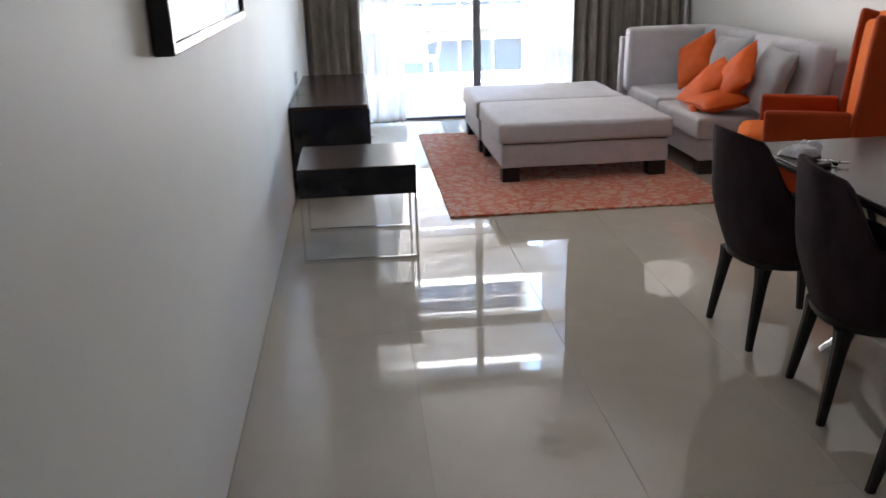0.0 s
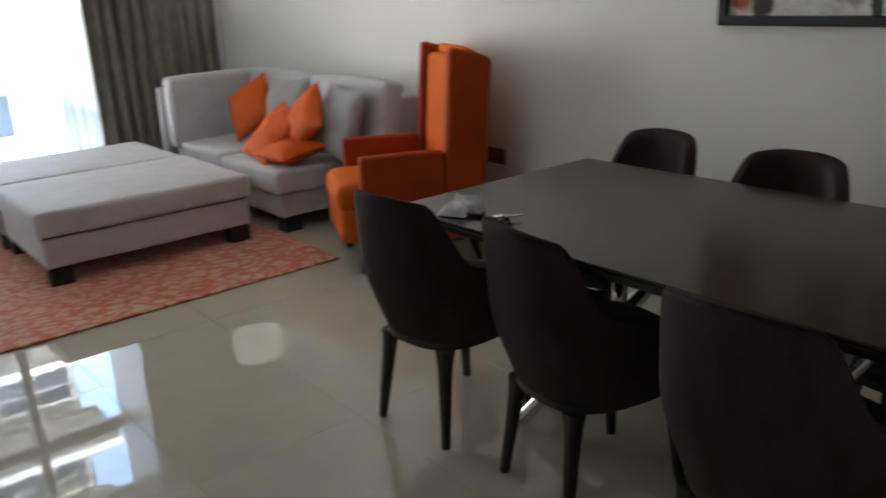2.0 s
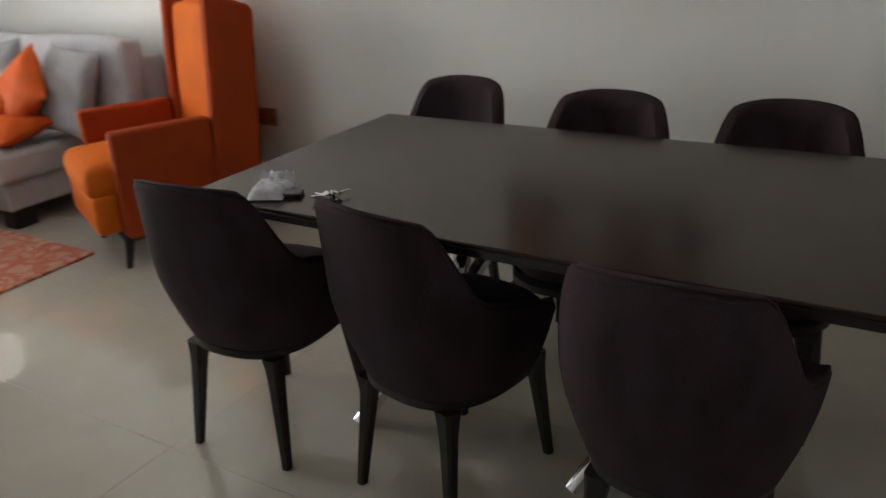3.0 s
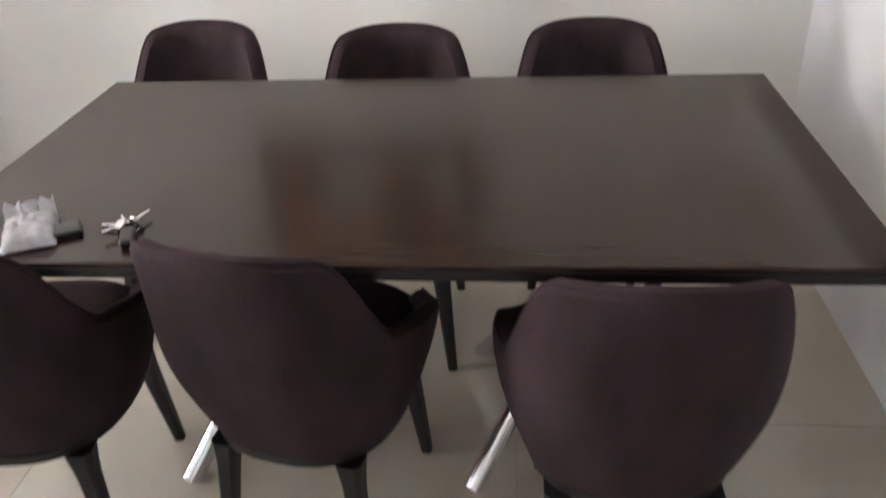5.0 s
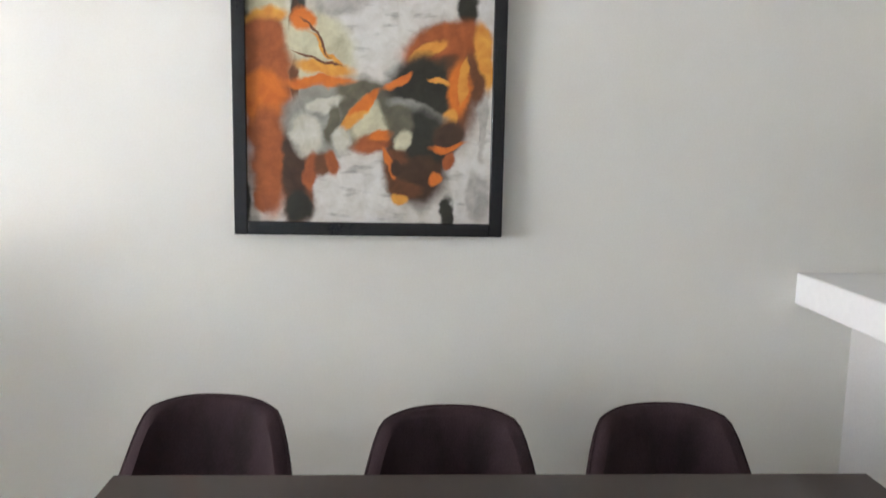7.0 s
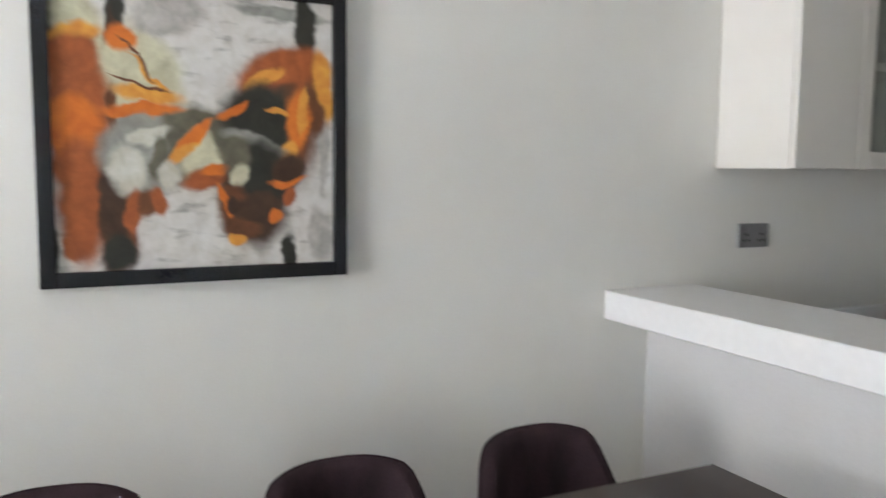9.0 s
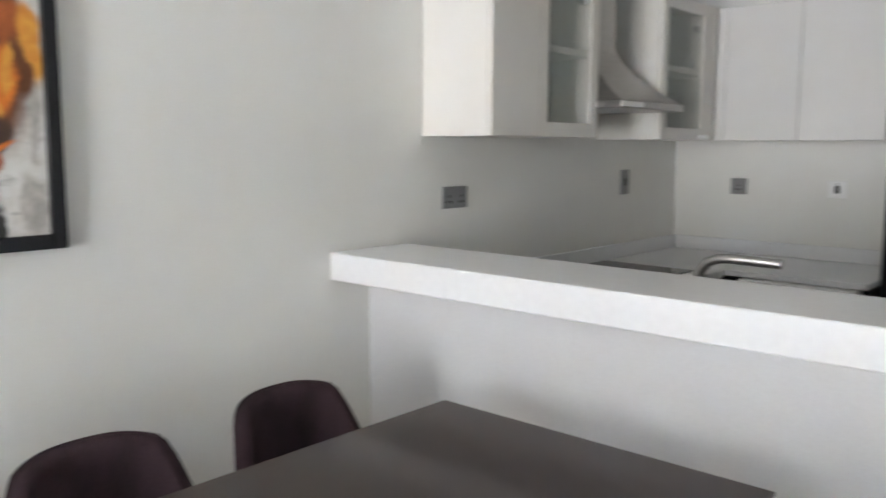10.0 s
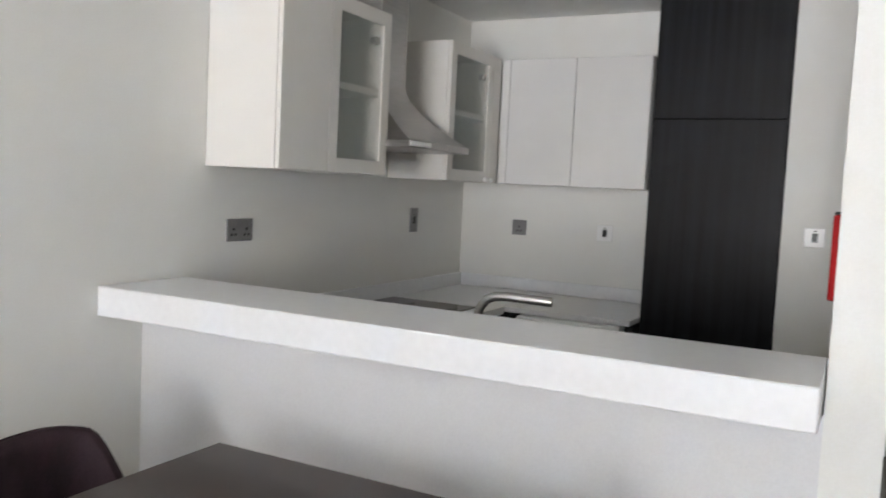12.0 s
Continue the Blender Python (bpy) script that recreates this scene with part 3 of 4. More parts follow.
def wall_unit(m, width, depth, height, doors, label, material=CREAM):
    """A wall cabinet whose front faces local -y; doors: list of (x0, x1, glazed)."""
    u = thing("wall_cabinet", m, label, "cabinet", "kitchen wall units")
    t = 0.018
    glazed = any(d[2] for d in doors)
    for name, lo, hi in (("side_panel", (0, 0.02, 0), (t, depth, height)), ("side_panel", (width - t, 0.02, 0), (width, depth, height)),
                         ("bottom_panel", (t, 0.02, 0), (width - t, depth, t)), ("top_panel", (t, 0.02, height - t), (width - t, depth, height)),
                         ("back_panel", (t, depth - 0.008, t), (width - t, depth, height - t))):
        part(name, box(lo, hi, 0.001), material, u)
    if glazed:
        part("shelf", box((t, 0.022, height * 0.5 - 0.01), (width - t, depth - 0.01, height * 0.5 + 0.018), 0.002), material, u)
    for x0, x1, g in doors:
        if not g:
            part("door", box((x0 + 0.0015, 0.0, 0.001), (x1 - 0.0015, 0.019, height - 0.001), 0.003), material, u)
        else:
            r = 0.058
            d = part("door", box((x0 + r, 0.005, r), (x1 - r, 0.009, height - r), 0), GREENGLASS, u, "framed cabinet door with a glass panel", smooth=False)
            d.visible_shadow = False
            for name, lo, hi in (("stile", (x0 + 0.0015, 0.0, 0.001), (x0 + r, 0.019, height - 0.001)), ("stile", (x1 - r, 0.0, 0.001), (x1 - 0.0015, 0.019, height - 0.001)),
                                 ("rail", (x0 + r, 0.0, 0.001), (x1 - r, 0.019, r)), ("rail", (x0 + r, 0.0, height - r), (x1 - r, 0.019, height - 0.001))):
                part(name, box(lo, hi, 0.0012), material, d, smooth=False)
            part("hinge", box((x1 - r - 0.035, 0.02, height * 0.8), (x1 - r + 0.002, 0.05, height * 0.8 + 0.03), 0.004), STEEL, d)
    return u


# fronts facing -x: local x runs towards -y
wall_unit(pose(3.258, -0.467, 1.52, 0, 0, -90), 0.72, 0.338, 0.68, [(0, 0.295, False), (0.295, 0.72, True)], "cream wall cabinet with a glazed door")
corner_unit = wall_unit(pose(3.258, -1.755, 1.52, 0, 0, -90), 0.60, 0.338, 0.68, [(0.0, 0.50, True), (0.5, 0.60, False)], "cream wall cabinet with a glazed door beside the hood")
for x in (0.415, 0.475):
    bm = rod((x, -0.004, 0.014), (x, -0.014, 0.014), 0.005, 0.006, 12)
    bmesh.ops.create_uvsphere(bm, u_segments=14, v_segments=8, radius=0.015, matrix=Matrix.Translation((x, -0.021, 0.014)))
    part("knob", bm, PLASTIC, corner_unit, "small white round knob")
# back wall, fronts facing +y: local x runs towards -x
wall_unit(pose(3.255, -2.36, 1.52, 0, 0, 180), 0.825, 0.288, 0.68, [(0, 0.05, False), (0.05, 0.425, False), (0.425, 0.825, False)], "glossy white two-door wall cabinet", GLOSS)

tall = thing("tall_cabinet", pose(1.755, -2.15, 0), "tall charcoal wood-grain unit reaching the ceiling", "cabinet")
part("body", box((0, -0.49, 0.0), (0.608, -0.02, 2.46), 0.002), DARKWOOD, tall)
part("door", box((0.002, -0.019, 0.10), (0.606, 0, 1.858), 0.002), DARKWOOD, tall)
part("door", box((0.002, -0.019, 1.862), (0.606, 0, 2.455), 0.002), DARKWOOD, tall)
part("plinth", box((0.002, -0.06, 0.002), (0.606, -0.03, 0.098), 0.002), BLACK, tall)

# chimney hood: flared steel canopy, lip and duct cover
hood = thing("cooker_hood", pose(WX - 0.002, -1.46, 1.645), "brushed steel chimney cooker hood on the wall", "cooker hood")
rows = []
for k in range(13):
    s = k / 12
    q = (1 - s) ** 1.6
    hw, dp = 0.118 + 0.16 * q, 0.19 + 0.26 * q
    z = 0.034 + 0.26 * s
    rows.append([(0, -hw, z), (-dp, -hw, z), (-dp, hw, z), (0, hw, z)])
bm, vs = grid_surface(rows)
part("canopy", bm, STEEL, hood)
part("lip", box((-0.46, -0.285, 0.0), (0, 0.285, 0.032), 0.004), STEEL, hood)
part("control_strip", box((-0.463, 0.10, 0.006), (-0.459, 0.28, 0.028), 0.001), PLASTIC, hood, "white control strip")
part("duct_cover", box((-0.19, -0.118, 0.29), (0, 0.118, 0.833), 0.003), STEEL, hood)


def socket(m, w, h, gangs, material, label, switch=False):
    s = thing("wall_socket", m, label, "socket", "wall sockets and switches")
    part("plate", box((-w / 2, -0.008, -h / 2), (w / 2, 0, h / 2), 0.003), material, s)
    for g in range(gangs):
        cx = (g - (gangs - 1) / 2) * w / gangs
        if switch:
            part("rocker", box((cx - 0.012, -0.012, -0.020), (cx + 0.012, -0.0075, 0.020), 0.002), BLACK, s)
            part("indicator", box((cx - 0.006, -0.009, 0.026), (cx + 0.006, -0.0078, 0.031), 0.0005), BLACK, s)
        else:
            for dx, dz in ((0, 0.004), (-0.011, -0.018), (0.011, -0.018)):
                part("pin_hole", box((cx + dx - 0.0045, -0.0095, dz - 0.005), (cx + dx + 0.0045, -0.0078, dz + 0.005), 0.0005), BLACK, s)
            part("rocker", box((cx + 0.010, -0.0105, 0.018), (cx + 0.024, -0.0078, 0.034), 0.001), material, s)
    return s


socket(pose(WX - 0.001, -0.66, 1.277, 0, 0, -90), 0.148, 0.088, 2, PLATE, "brushed steel double socket on the splash wall")
socket(pose(WX - 0.001, -2.04, 1.300, 0, 0, -90), 0.085, 0.13, 1, PLATE, "brushed steel cooker switch on the splash wall", True)
socket(pose(3.22, KY + 0.001, 1.272, 0, 0, 180), 0.088, 0.088, 1, PLATE, "brushed steel single socket above the back worktop")
socket(pose(2.705, KY + 0.001, 1.272, 0, 0, 180), 0.088, 0.088, 1, PLASTIC, "white fused switch above the back worktop", True)
socket(pose(1.612, -2.149, 1.34, 0, 0, 180), 0.086, 0.086, 1, PLASTIC, "white isolator switch beside the tall unit", True)
socket(pose(WX - 0.001, 3.04, 0.50, 0, 0, -90), 0.148, 0.088, 2, STEEL, "steel double socket behind the armchair")
socket(pose(LX + 0.001, 4.95, 0.66, 0, 0, 90), 0.148, 0.088, 2, STEEL, "steel double socket above the media console")
box_red = thing("fire_blanket_box", pose(1.469, -0.62, 1.235), "red enamel fire blanket box on the partition", "fire blanket")
part("case", box((0, -0.09, 0), (0.024, 0.09, 0.225), 0.006), RED, box_red)
part("cap", box((0.002, -0.085, 0.226), (0.022, 0.085, 0.233), 0.003), BLACK, box_red)

# entrance door at the end of the hall
hd = thing("door_1", pose(0.30, HY, 0), "closed dark slate entrance door with steel hardware", "door", kind="structure")
part("leaf", box((0.05, -0.06, 0.005), (0.85, -0.015, 2.04), 0.003), SLATE, hd)
for lo, hi in (((0, -0.1, 0), (0.05, 0.015, 2.10)), ((0.85, -0.1, 0), (0.90, 0.015, 2.10)), ((0.05, -0.1, 2.045), (0.85, 0.015, 2.10))):
    part("door_frame", box(lo, hi, 0.003), SLATE, hd)
part("lock_plate", box((0.74, -0.014, 0.94), (0.80, -0.008, 1.16), 0.003), BLACK, hd)
part("door_handle", sweep([(0.77, -0.008, 1.03), (0.77, 0.045, 1.03), (0.74, 0.052, 1.03), (0.63, 0.052, 1.03)], 0.009), DSTEEL, hd)
for z in (1.0, 1.45):
    part("hinge", rod((0.852, 0.018, z), (0.852, 0.018, z + 0.1), 0.009), DSTEEL, hd)

# ---- dining ----
table = thing("dining_table", pose(2.487, 0.98, 0), "dark espresso wooden dining table on crossed chrome legs", "dining table")
part("tabletop", box((-0.482, -0.860, 0.739), (0.467, 0.860, 0.75), 0.004), ESPRESSO, table)
part("edge_band", box((-0.480, -0.858, 0.718), (0.465, 0.858, 0.7388), 0.003), BLACK, table, "black lacquered edge under the veneer")
part("apron", box((-0.42, -0.80, 0.706), (0.42, 0.80, 0.7178), 0.003), BLACK, table)
for dy in (0.32, -0.36):
    part("leg", rod((-0.25, dy + 0.22, 0.0), (0.20, dy - 0.20, 0.706), 0.024, 0.024, 16), CHROME, table, "angled chrome tube leg")
    part("leg", rod((0.27, dy + 0.22, 0.0), (-0.20, dy - 0.16, 0.706), 0.024, 0.024, 16), CHROME, table, "angled chrome tube leg")


def dining_chair(m):
    c = thing("dining_chair", m, "dark aubergine velvet tub dining chair on black wooden legs", "chair", "chairs round the dining table")
    Z0 = 0.352

    def plan(a, z, inset):
        f = min(1, max(0, (z - Z0) / 0.24))
        k = 0.80 + 0.20 * math.sin(f * math.pi / 2)
        lean = 0.035 * max(0, z - 0.45) / 0.37
        ca, sa = math.cos(a), math.sin(a)
        e = 0.78
        fr = 0.29 if ca > 0 else 0.235
        x = -abs(ca) ** e * math.copysign(1, ca) * (fr * k - inset) - lean * max(0, ca) + 0.01
        y = abs(sa) ** e * math.copysign(1, sa) * (0.254 * k - inset) * (1 - 0.14 * max(0, z - 0.60))
        return x, y

    def top(a):
        d = abs(math.degrees(a))
        def sm(u):
            u = min(1, max(0, u))
            return u * u * (3 - 2 * u)
        return 0.834 - 0.020 * min(1, d / 38) ** 2 - 0.205 * sm((d - 36) / 32) - 0.118 * sm((d - 62) / 70)

    rows = []
    n, lim = 52, radians(137)
    for i in range(n + 1):
        a = -lim + 2 * lim * i / n
        zt, row = top(a), []
        for j in range(13):
            z = Z0 + (zt - 0.012 - Z0) * j / 12
            row.append((*plan(a, z, 0.0), z))
        row.append((*plan(a, zt, 0.008), zt - 0.002))
        row.append((*plan(a, zt, 0.020), zt))
        row.append((*plan(a, zt, 0.034), zt - 0.006))
        for j in range(12, -1, -1):
            z = Z0 + (zt - 0.02 - Z0) * j / 12
            row.append((*plan(a, z, 0.042), z))
        rows.append(row)
    bm, vs = grid_surface(rows)
    bm.faces.new(vs[0])
    bm.faces.new(vs[-1][::-1])
    part("backrest", bm, VELVET, c)
    part("piping", sweep([(*plan(a, top(a), 0.007), top(a) - 0.001) for a in [-lim + 2 * lim * i / 60 for i in range(61)]], 0.0034, 6), VELVET, c)
    # seat: deep rounded pad
    rows = []
    for z, k in ((0.354, 0.80), (0.375, 0.88), (0.425, 0.99), (0.455, 0.985), (0.475, 0.90), (0.487, 0.70), (0.492, 0.35), (0.493, 0.02)):
        row = []
        for i in range(40):
            a = 2 * math.pi * i / 40
            ca, sa = math.cos(a), math.sin(a)
            row.append((0.02 + abs(ca) ** 0.7 * math.copysign(1, ca) * 0.215 * k, abs(sa) ** 0.7 * math.copysign(1, sa) * 0.205 * k, z))
        rows.append(row)
    bm, vs = grid_surface(rows, True)
    bm.faces.new(vs[0][::-1])
    bm.faces.new(vs[-1])
    part("seat", bm, VELVET, c)
    rows = []
    for z, k in ((0.322, 0.96), (0.326, 1.0), (0.348, 1.0), (0.3515, 0.97)):
        row = []
        for i in range(40):
            a = 2 * math.pi * i / 40
            ca, sa = math.cos(a), math.sin(a)
            row.append((0.005 + abs(ca) ** 0.78 * math.copysign(1, ca) * 0.226 * k, abs(sa) ** 0.78 * math.copysign(1, sa) * 0.194 * k, z))
        rows.append(row)
    bm, vs = grid_surface(rows, True)
    bm.faces.new(vs[0][::-1])
    bm.faces.new(vs[-1])
    part("seat_frame", bm, BLACKWOOD, c)
    for sx, sy, fx, fy in ((-0.172, 0.130, -0.214, 0.158), (-0.172, -0.130, -0.214, -0.158), (0.165, 0.130, 0.198, 0.154), (0.165, -0.130, 0.198, -0.154)):
        rows = []
        for k in range(11):
            s = k / 10
            bow = s
            x, y = sx + (fx - sx) * bow, sy + (fy - sy) * bow
            r = 0.0125 + 0.010 * (1 - s) + 0.006 * max(0, 1 - 4 * s) ** 2
            rows.append([(x + r * math.copysign(min(1, abs(math.cos(t)) * 1.2), math.cos(t)), y + r * math.copysign(min(1, abs(math.sin(t)) * 1.2), math.sin(t)), 0.326 * (1 - s))
                         for t in [math.pi * 2 * i / 12 for i in range(12)]])
        bm, vs = grid_surface(rows, True)
        bm.faces.new(vs[0])
        bm.faces.new(vs[-1][::-1])
        part("leg", bm, BLACKWOOD, c)
    return c


chair = dining_chair(pose(2.165, 1.74, 0, 0, 0, 4))
for x, y, a in ((2.19, 1.15, -11), (2.115, 0.532, 0), (2.95, 1.70, 174), (2.87, 1.078, 181), (2.89, 0.53, 183)):
    copy_thing(chair, pose(x, y, 0, 0, 0, a))

# things on the table
pouch = thing("plastic_pouch", pose(2.098, 1.618, 0.751, 0, 0, 25), "crumpled silver-grey plastic pouch on the table", "pouch")
rows = []
for i in range(19):
    row = []
    for j in range(15):
        u, v = i / 18 * 2 - 1, j / 14 * 2 - 1
        k = max(0, (1 - u ** 4) * (1 - v ** 4))
        row.append((u * 0.062, v * 0.047, 0.002 + 0.026 * k ** 0.6 + 0.012 * abs(noise.noise(Vector((u * 3, v * 3, 2)))) * (0.3 + k)))
    rows.append(row)
bm, vs = grid_surface(rows)
part("bag", bm, POUCH, pouch)
rows = [[(0.057 + 0.016 * s, v * 0.043 + 0.004 * math.sin(v * 9), 0.006 + 0.03 * s + 0.006 * math.sin(v * 14 + s * 3)) for v in [k / 10 * 2 - 1 for k in range(11)]] for s in (0, 0.35, 0.7, 1)]
bm, vs = grid_surface(rows)
part("flap", bm, POUCH, pouch)
case = thing("dark_pouch", pose(2.105, 1.556, 0.751, 0, 0, 30), "small dark zip case lying beside the pouch", "pouch")
part("body", pad((-0.024, -0.026, 0), (0.024, 0.026, 0.014), 0.005, 0.002), BLACK, case)
keys = thing("key_bunch", pose(2.095, 1.43, 0.751, 0, 0, 20), "bunch of keys with a black fob on the table", "keys")
part("fob", box((-0.045, -0.012, 0.0), (0.012, 0.014, 0.016), 0.006, 3), BLACK, keys)
bm = bmesh.new()
sweep([(0.03 + 0.016 * math.cos(a), 0.016 * math.sin(a), 0.004 + 0.003 * math.sin(a)) for a in [i * math.pi / 12 for i in range(25)]], 0.0015, 6, bm)
part("ring", bm, CHROME, keys)
for a, z in ((20, 0.004), (70, 0.008), (-40, 0.012), (120, 0.014)):
    d = Vector((math.cos(radians(a)), math.sin(radians(a)), 0))
    o = Vector((0.03, 0, z))
    bm = rod(o + d * 0.016 + Vector((0, 0, 0)), o + d * 0.018 + Vector((0, 0, 0.003)), 0.011, 0.011, 16)
    s = Vector((-d.y, d.x, 0)) * 0.003
    lo, hi = o + d * 0.024 - s, o + d * 0.052 + s
    sweep([o + d * 0.024, o + d * 0.052], 0.003, 6, bm)
    part("key", bm, CHROME, keys, "chrome key")

# artwork on the dining wall
art = thing("framed_picture", pose(WX - 0.002, 1.301, 1.60), "square abstract butterfly painting in a black frame", "picture")
O1, O2, BR, GY, CRM = (0.66, 0.17, 0.02), (0.70, 0.31, 0.05), (0.15, 0.055, 0.022), (0.30, 0.30, 0.27), (0.58, 0.57, 0.50)
DK, PALE, RB, DB, DG, SM = (0.028, 0.028, 0.022), (0.55, 0.53, 0.38), (0.36, 0.095, 0.025), (0.06, 0.030, 0.018), (0.13, 0.12, 0.085), (0.45, 0.43, 0.40)
UNDERLAY = [(-0.19, 0.03, 0.105, 0.17, 4, BR), (-0.13, -0.16, 0.085, 0.13, 0, DB), (0.29, -0.02, 0.065, 0.27, 0, RB), (0.16, 0.13, 0.095, 0.13, -28, PALE),
    (0.15, -0.06, 0.095, 0.10, 0, GY), (0.02, -0.04, 0.09, 0.09, 0, DG), (0.215, -0.2, 0.045, 0.17, 0, BR)]
DARK_BARS = [(0.362, 0.270, 0.018, 0.120, 0, DK), (0.366, -0.310, 0.020, 0.075, 0, DK), (0.212, 0.300, 0.019, 0.130, -2, DK),
    (0.218, 0.156, 0.010, 0.125, 0, DB), (-0.205, 0.315, 0.110, 0.018, 5, GY), (-0.270, 0.290, 0.024, 0.085, -4, DK),
    (-0.217, -0.318, 0.015, 0.050, 0, DK), (-0.311, -0.270, 0.035, 0.062, 0, SM), (-0.320, -0.013, 0.014, 0.132, 0, SM),
    (0.085, 0.288, 0.086, 0.044, -10, SM)]
LEFT_WING = [(0.300, 0.262, 0.047, 0.059, 0, PALE), (0.301, 0.223, 0.057, 0.026, -10, O2), (0.301, 0.168, 0.058, 0.050, 0, RB),
    (0.295, 0.075, 0.066, 0.076, 0, RB), (0.308, 0.029, 0.052, 0.044, 0, O1), (0.311, -0.021, 0.046, 0.044, 0, O1),
    (0.292, -0.109, 0.041, 0.081, 0, RB), (0.295, -0.226, 0.035, 0.088, -3, RB), (0.312, -0.280, 0.018, 0.040, 12, RB),
    (0.223, -0.190, 0.031, 0.118, 0, DB), (0.214, -0.312, 0.035, 0.041, 0, DK), (0.218, 0.009, 0.014, 0.103, 0, BR)]
LEFT_VEINS = [(0.163, 0.156, 0.069, 0.073, -38, PALE), (0.192, 0.221, 0.028, 0.035, -40, O1), (0.135, 0.088, 0.075, 0.021, 8, O2),
    (0.148, 0.050, 0.085, 0.015, 0, O1), (0.122, 0.129, 0.063, 0.006, 42, O2), (0.157, 0.115, 0.069, 0.004, 14, BR),
    (0.155, 0.171, 0.057, 0.004, 52, BR), (0.170, -0.050, 0.072, 0.071, 0, GY), (0.188, -0.094, 0.041, 0.053, -10, CRM),
    (0.132, -0.009, 0.047, 0.018, -15, CRM), (0.113, -0.065, 0.019, 0.053, 10, DG), (0.173, -0.200, 0.019, 0.050, 6, RB),
    (0.144, -0.185, 0.020, 0.032, 0, BR), (0.119, -0.182, 0.019, 0.038, -10, RB)]
BODY = [(0.030, 0.029, 0.066, 0.018, 5, DG), (0.006, -0.065, 0.047, 0.056, 0, PALE), (0.046, -0.043, 0.014, 0.068, 42, O2),
    (0.019, -0.009, 0.050, 0.012, -38, O1), (-0.006, -0.123, 0.053, 0.029, -8, RB), (-0.025, -0.097, 0.035, 0.015, -12, O1),
    (-0.050, -0.009, 0.025, 0.044, 0, DG), (0.085, -0.109, 0.028, 0.032, 0, CRM)]
RIGHT_WING = [(-0.182, 0.171, 0.104, 0.041, -22, RB), (-0.268, 0.171, 0.063, 0.044, 10, RB), (-0.317, 0.126, 0.025, 0.085, -6, O2),
    (-0.154, 0.147, 0.053, 0.018, -24, O2), (-0.289, 0.075, 0.022, 0.068, -12, BR), (-0.138, 0.056, 0.088, 0.071, -12, DK),
    (-0.182, 0.001, 0.053, 0.065, 0, DK), (-0.248, 0.038, 0.030, 0.073, 4, O1), (-0.261, 0.060, 0.013, 0.059, 6, O2),
    (-0.220, -0.050, 0.020, 0.032, 14, O2), (-0.075, 0.059, 0.044, 0.013, -38, O1), (-0.126, -0.026, 0.075, 0.021, 16, GY),
    (-0.195, 0.060, 0.025, 0.009, 12, O2)]
RIGHT_TAIL = [(-0.138, -0.109, 0.079, 0.082, 0, DK), (-0.080, -0.065, 0.035, 0.044, 0, DG), (-0.220, -0.101, 0.038, 0.044, 0, DB),
    (-0.217, -0.129, 0.044, 0.010, -14, O1), (-0.226, -0.168, 0.016, 0.024, 0, RB), (-0.088, -0.116, 0.022, 0.026, 0, PALE),
    (-0.075, -0.200, 0.041, 0.053, 0, BR), (-0.138, -0.206, 0.063, 0.038, -10, DB), (-0.050, -0.188, 0.011, 0.044, -20, O1),
    (-0.072, -0.197, 0.019, 0.021, 0, DB), (-0.182, -0.223, 0.022, 0.015, -20, O1), (-0.096, -0.259, 0.041, 0.026, 0, BR),
    (-0.088, -0.288, 0.025, 0.015, 0, O2)]
ART = painting_material("butterfly_canvas", (0.66, 0.64, 0.605), UNDERLAY + DARK_BARS + LEFT_WING + LEFT_VEINS + BODY + RIGHT_WING + RIGHT_TAIL)
part("canvas", box((-0.018, -0.352, -0.352), (-0.010, 0.352, 0.352), 0), ART, art, "abstract orange and grey butterfly print", smooth=False)
for lo, hi in (((-0.034, -0.388, -0.388), (0, -0.35, 0.388)), ((-0.034, 0.35, -0.388), (0, 0.388, 0.388)), ((-0.034, -0.35, -0.388), (0, 0.35, -0.35)), ((-0.034, -0.35, 0.35), (0, 0.35, 0.388))):
    part("frame_bar", box(lo, hi, 0.003), PICTURE_GLASS_FRAME, art)

stat = thing("thermostat", pose(WX - 0.001, 2.585, 1.385), "small white thermostat on the dining wall", "thermostat")
part("case", box((-0.018, -0.045, -0.06), (0, 0.045, 0.06), 0.004), PLASTIC, stat)
part("display", box((-0.0195, -0.025, 0.005), (-0.0178, 0.025, 0.04), 0.001), BLACK, stat)

# deep framed mirror on the west wall
mir = thing("wall_mirror", pose(LX + 0.002, 1.45, 1.72), "large glossy mirror in a black frame", "mirror")
MIRROR = mat("mirror_silver", (0.80, 0.81, 0.82), 0.02, 1.0, vary=0.01)
for lo, hi in (((0, -0.65, -0.46), (0.048, -0.62, 0.46)), ((0, 0.62, -0.46), (0.048, 0.65, 0.46)), ((0, -0.62, -0.46), (0.048, 0.62, -0.43)), ((0, -0.62, 0.43), (0.048, 0.62, 0.46))):
    part("frame_bar", box(lo, hi, 0.004), PICTURE_GLASS_FRAME, mir)
part("glass", box((0.01, -0.62, -0.43), (0.038, 0.62, 0.43), 0), MIRROR, mir, smooth=False)

# ---- living ----
rug = tagged(mesh_object("rug", box((1.025, 3.445, 0.0), (2.775, 5.86, 0.014), 0.006), RUG, True), "orange rug with a pale coral branching pattern", "rug")

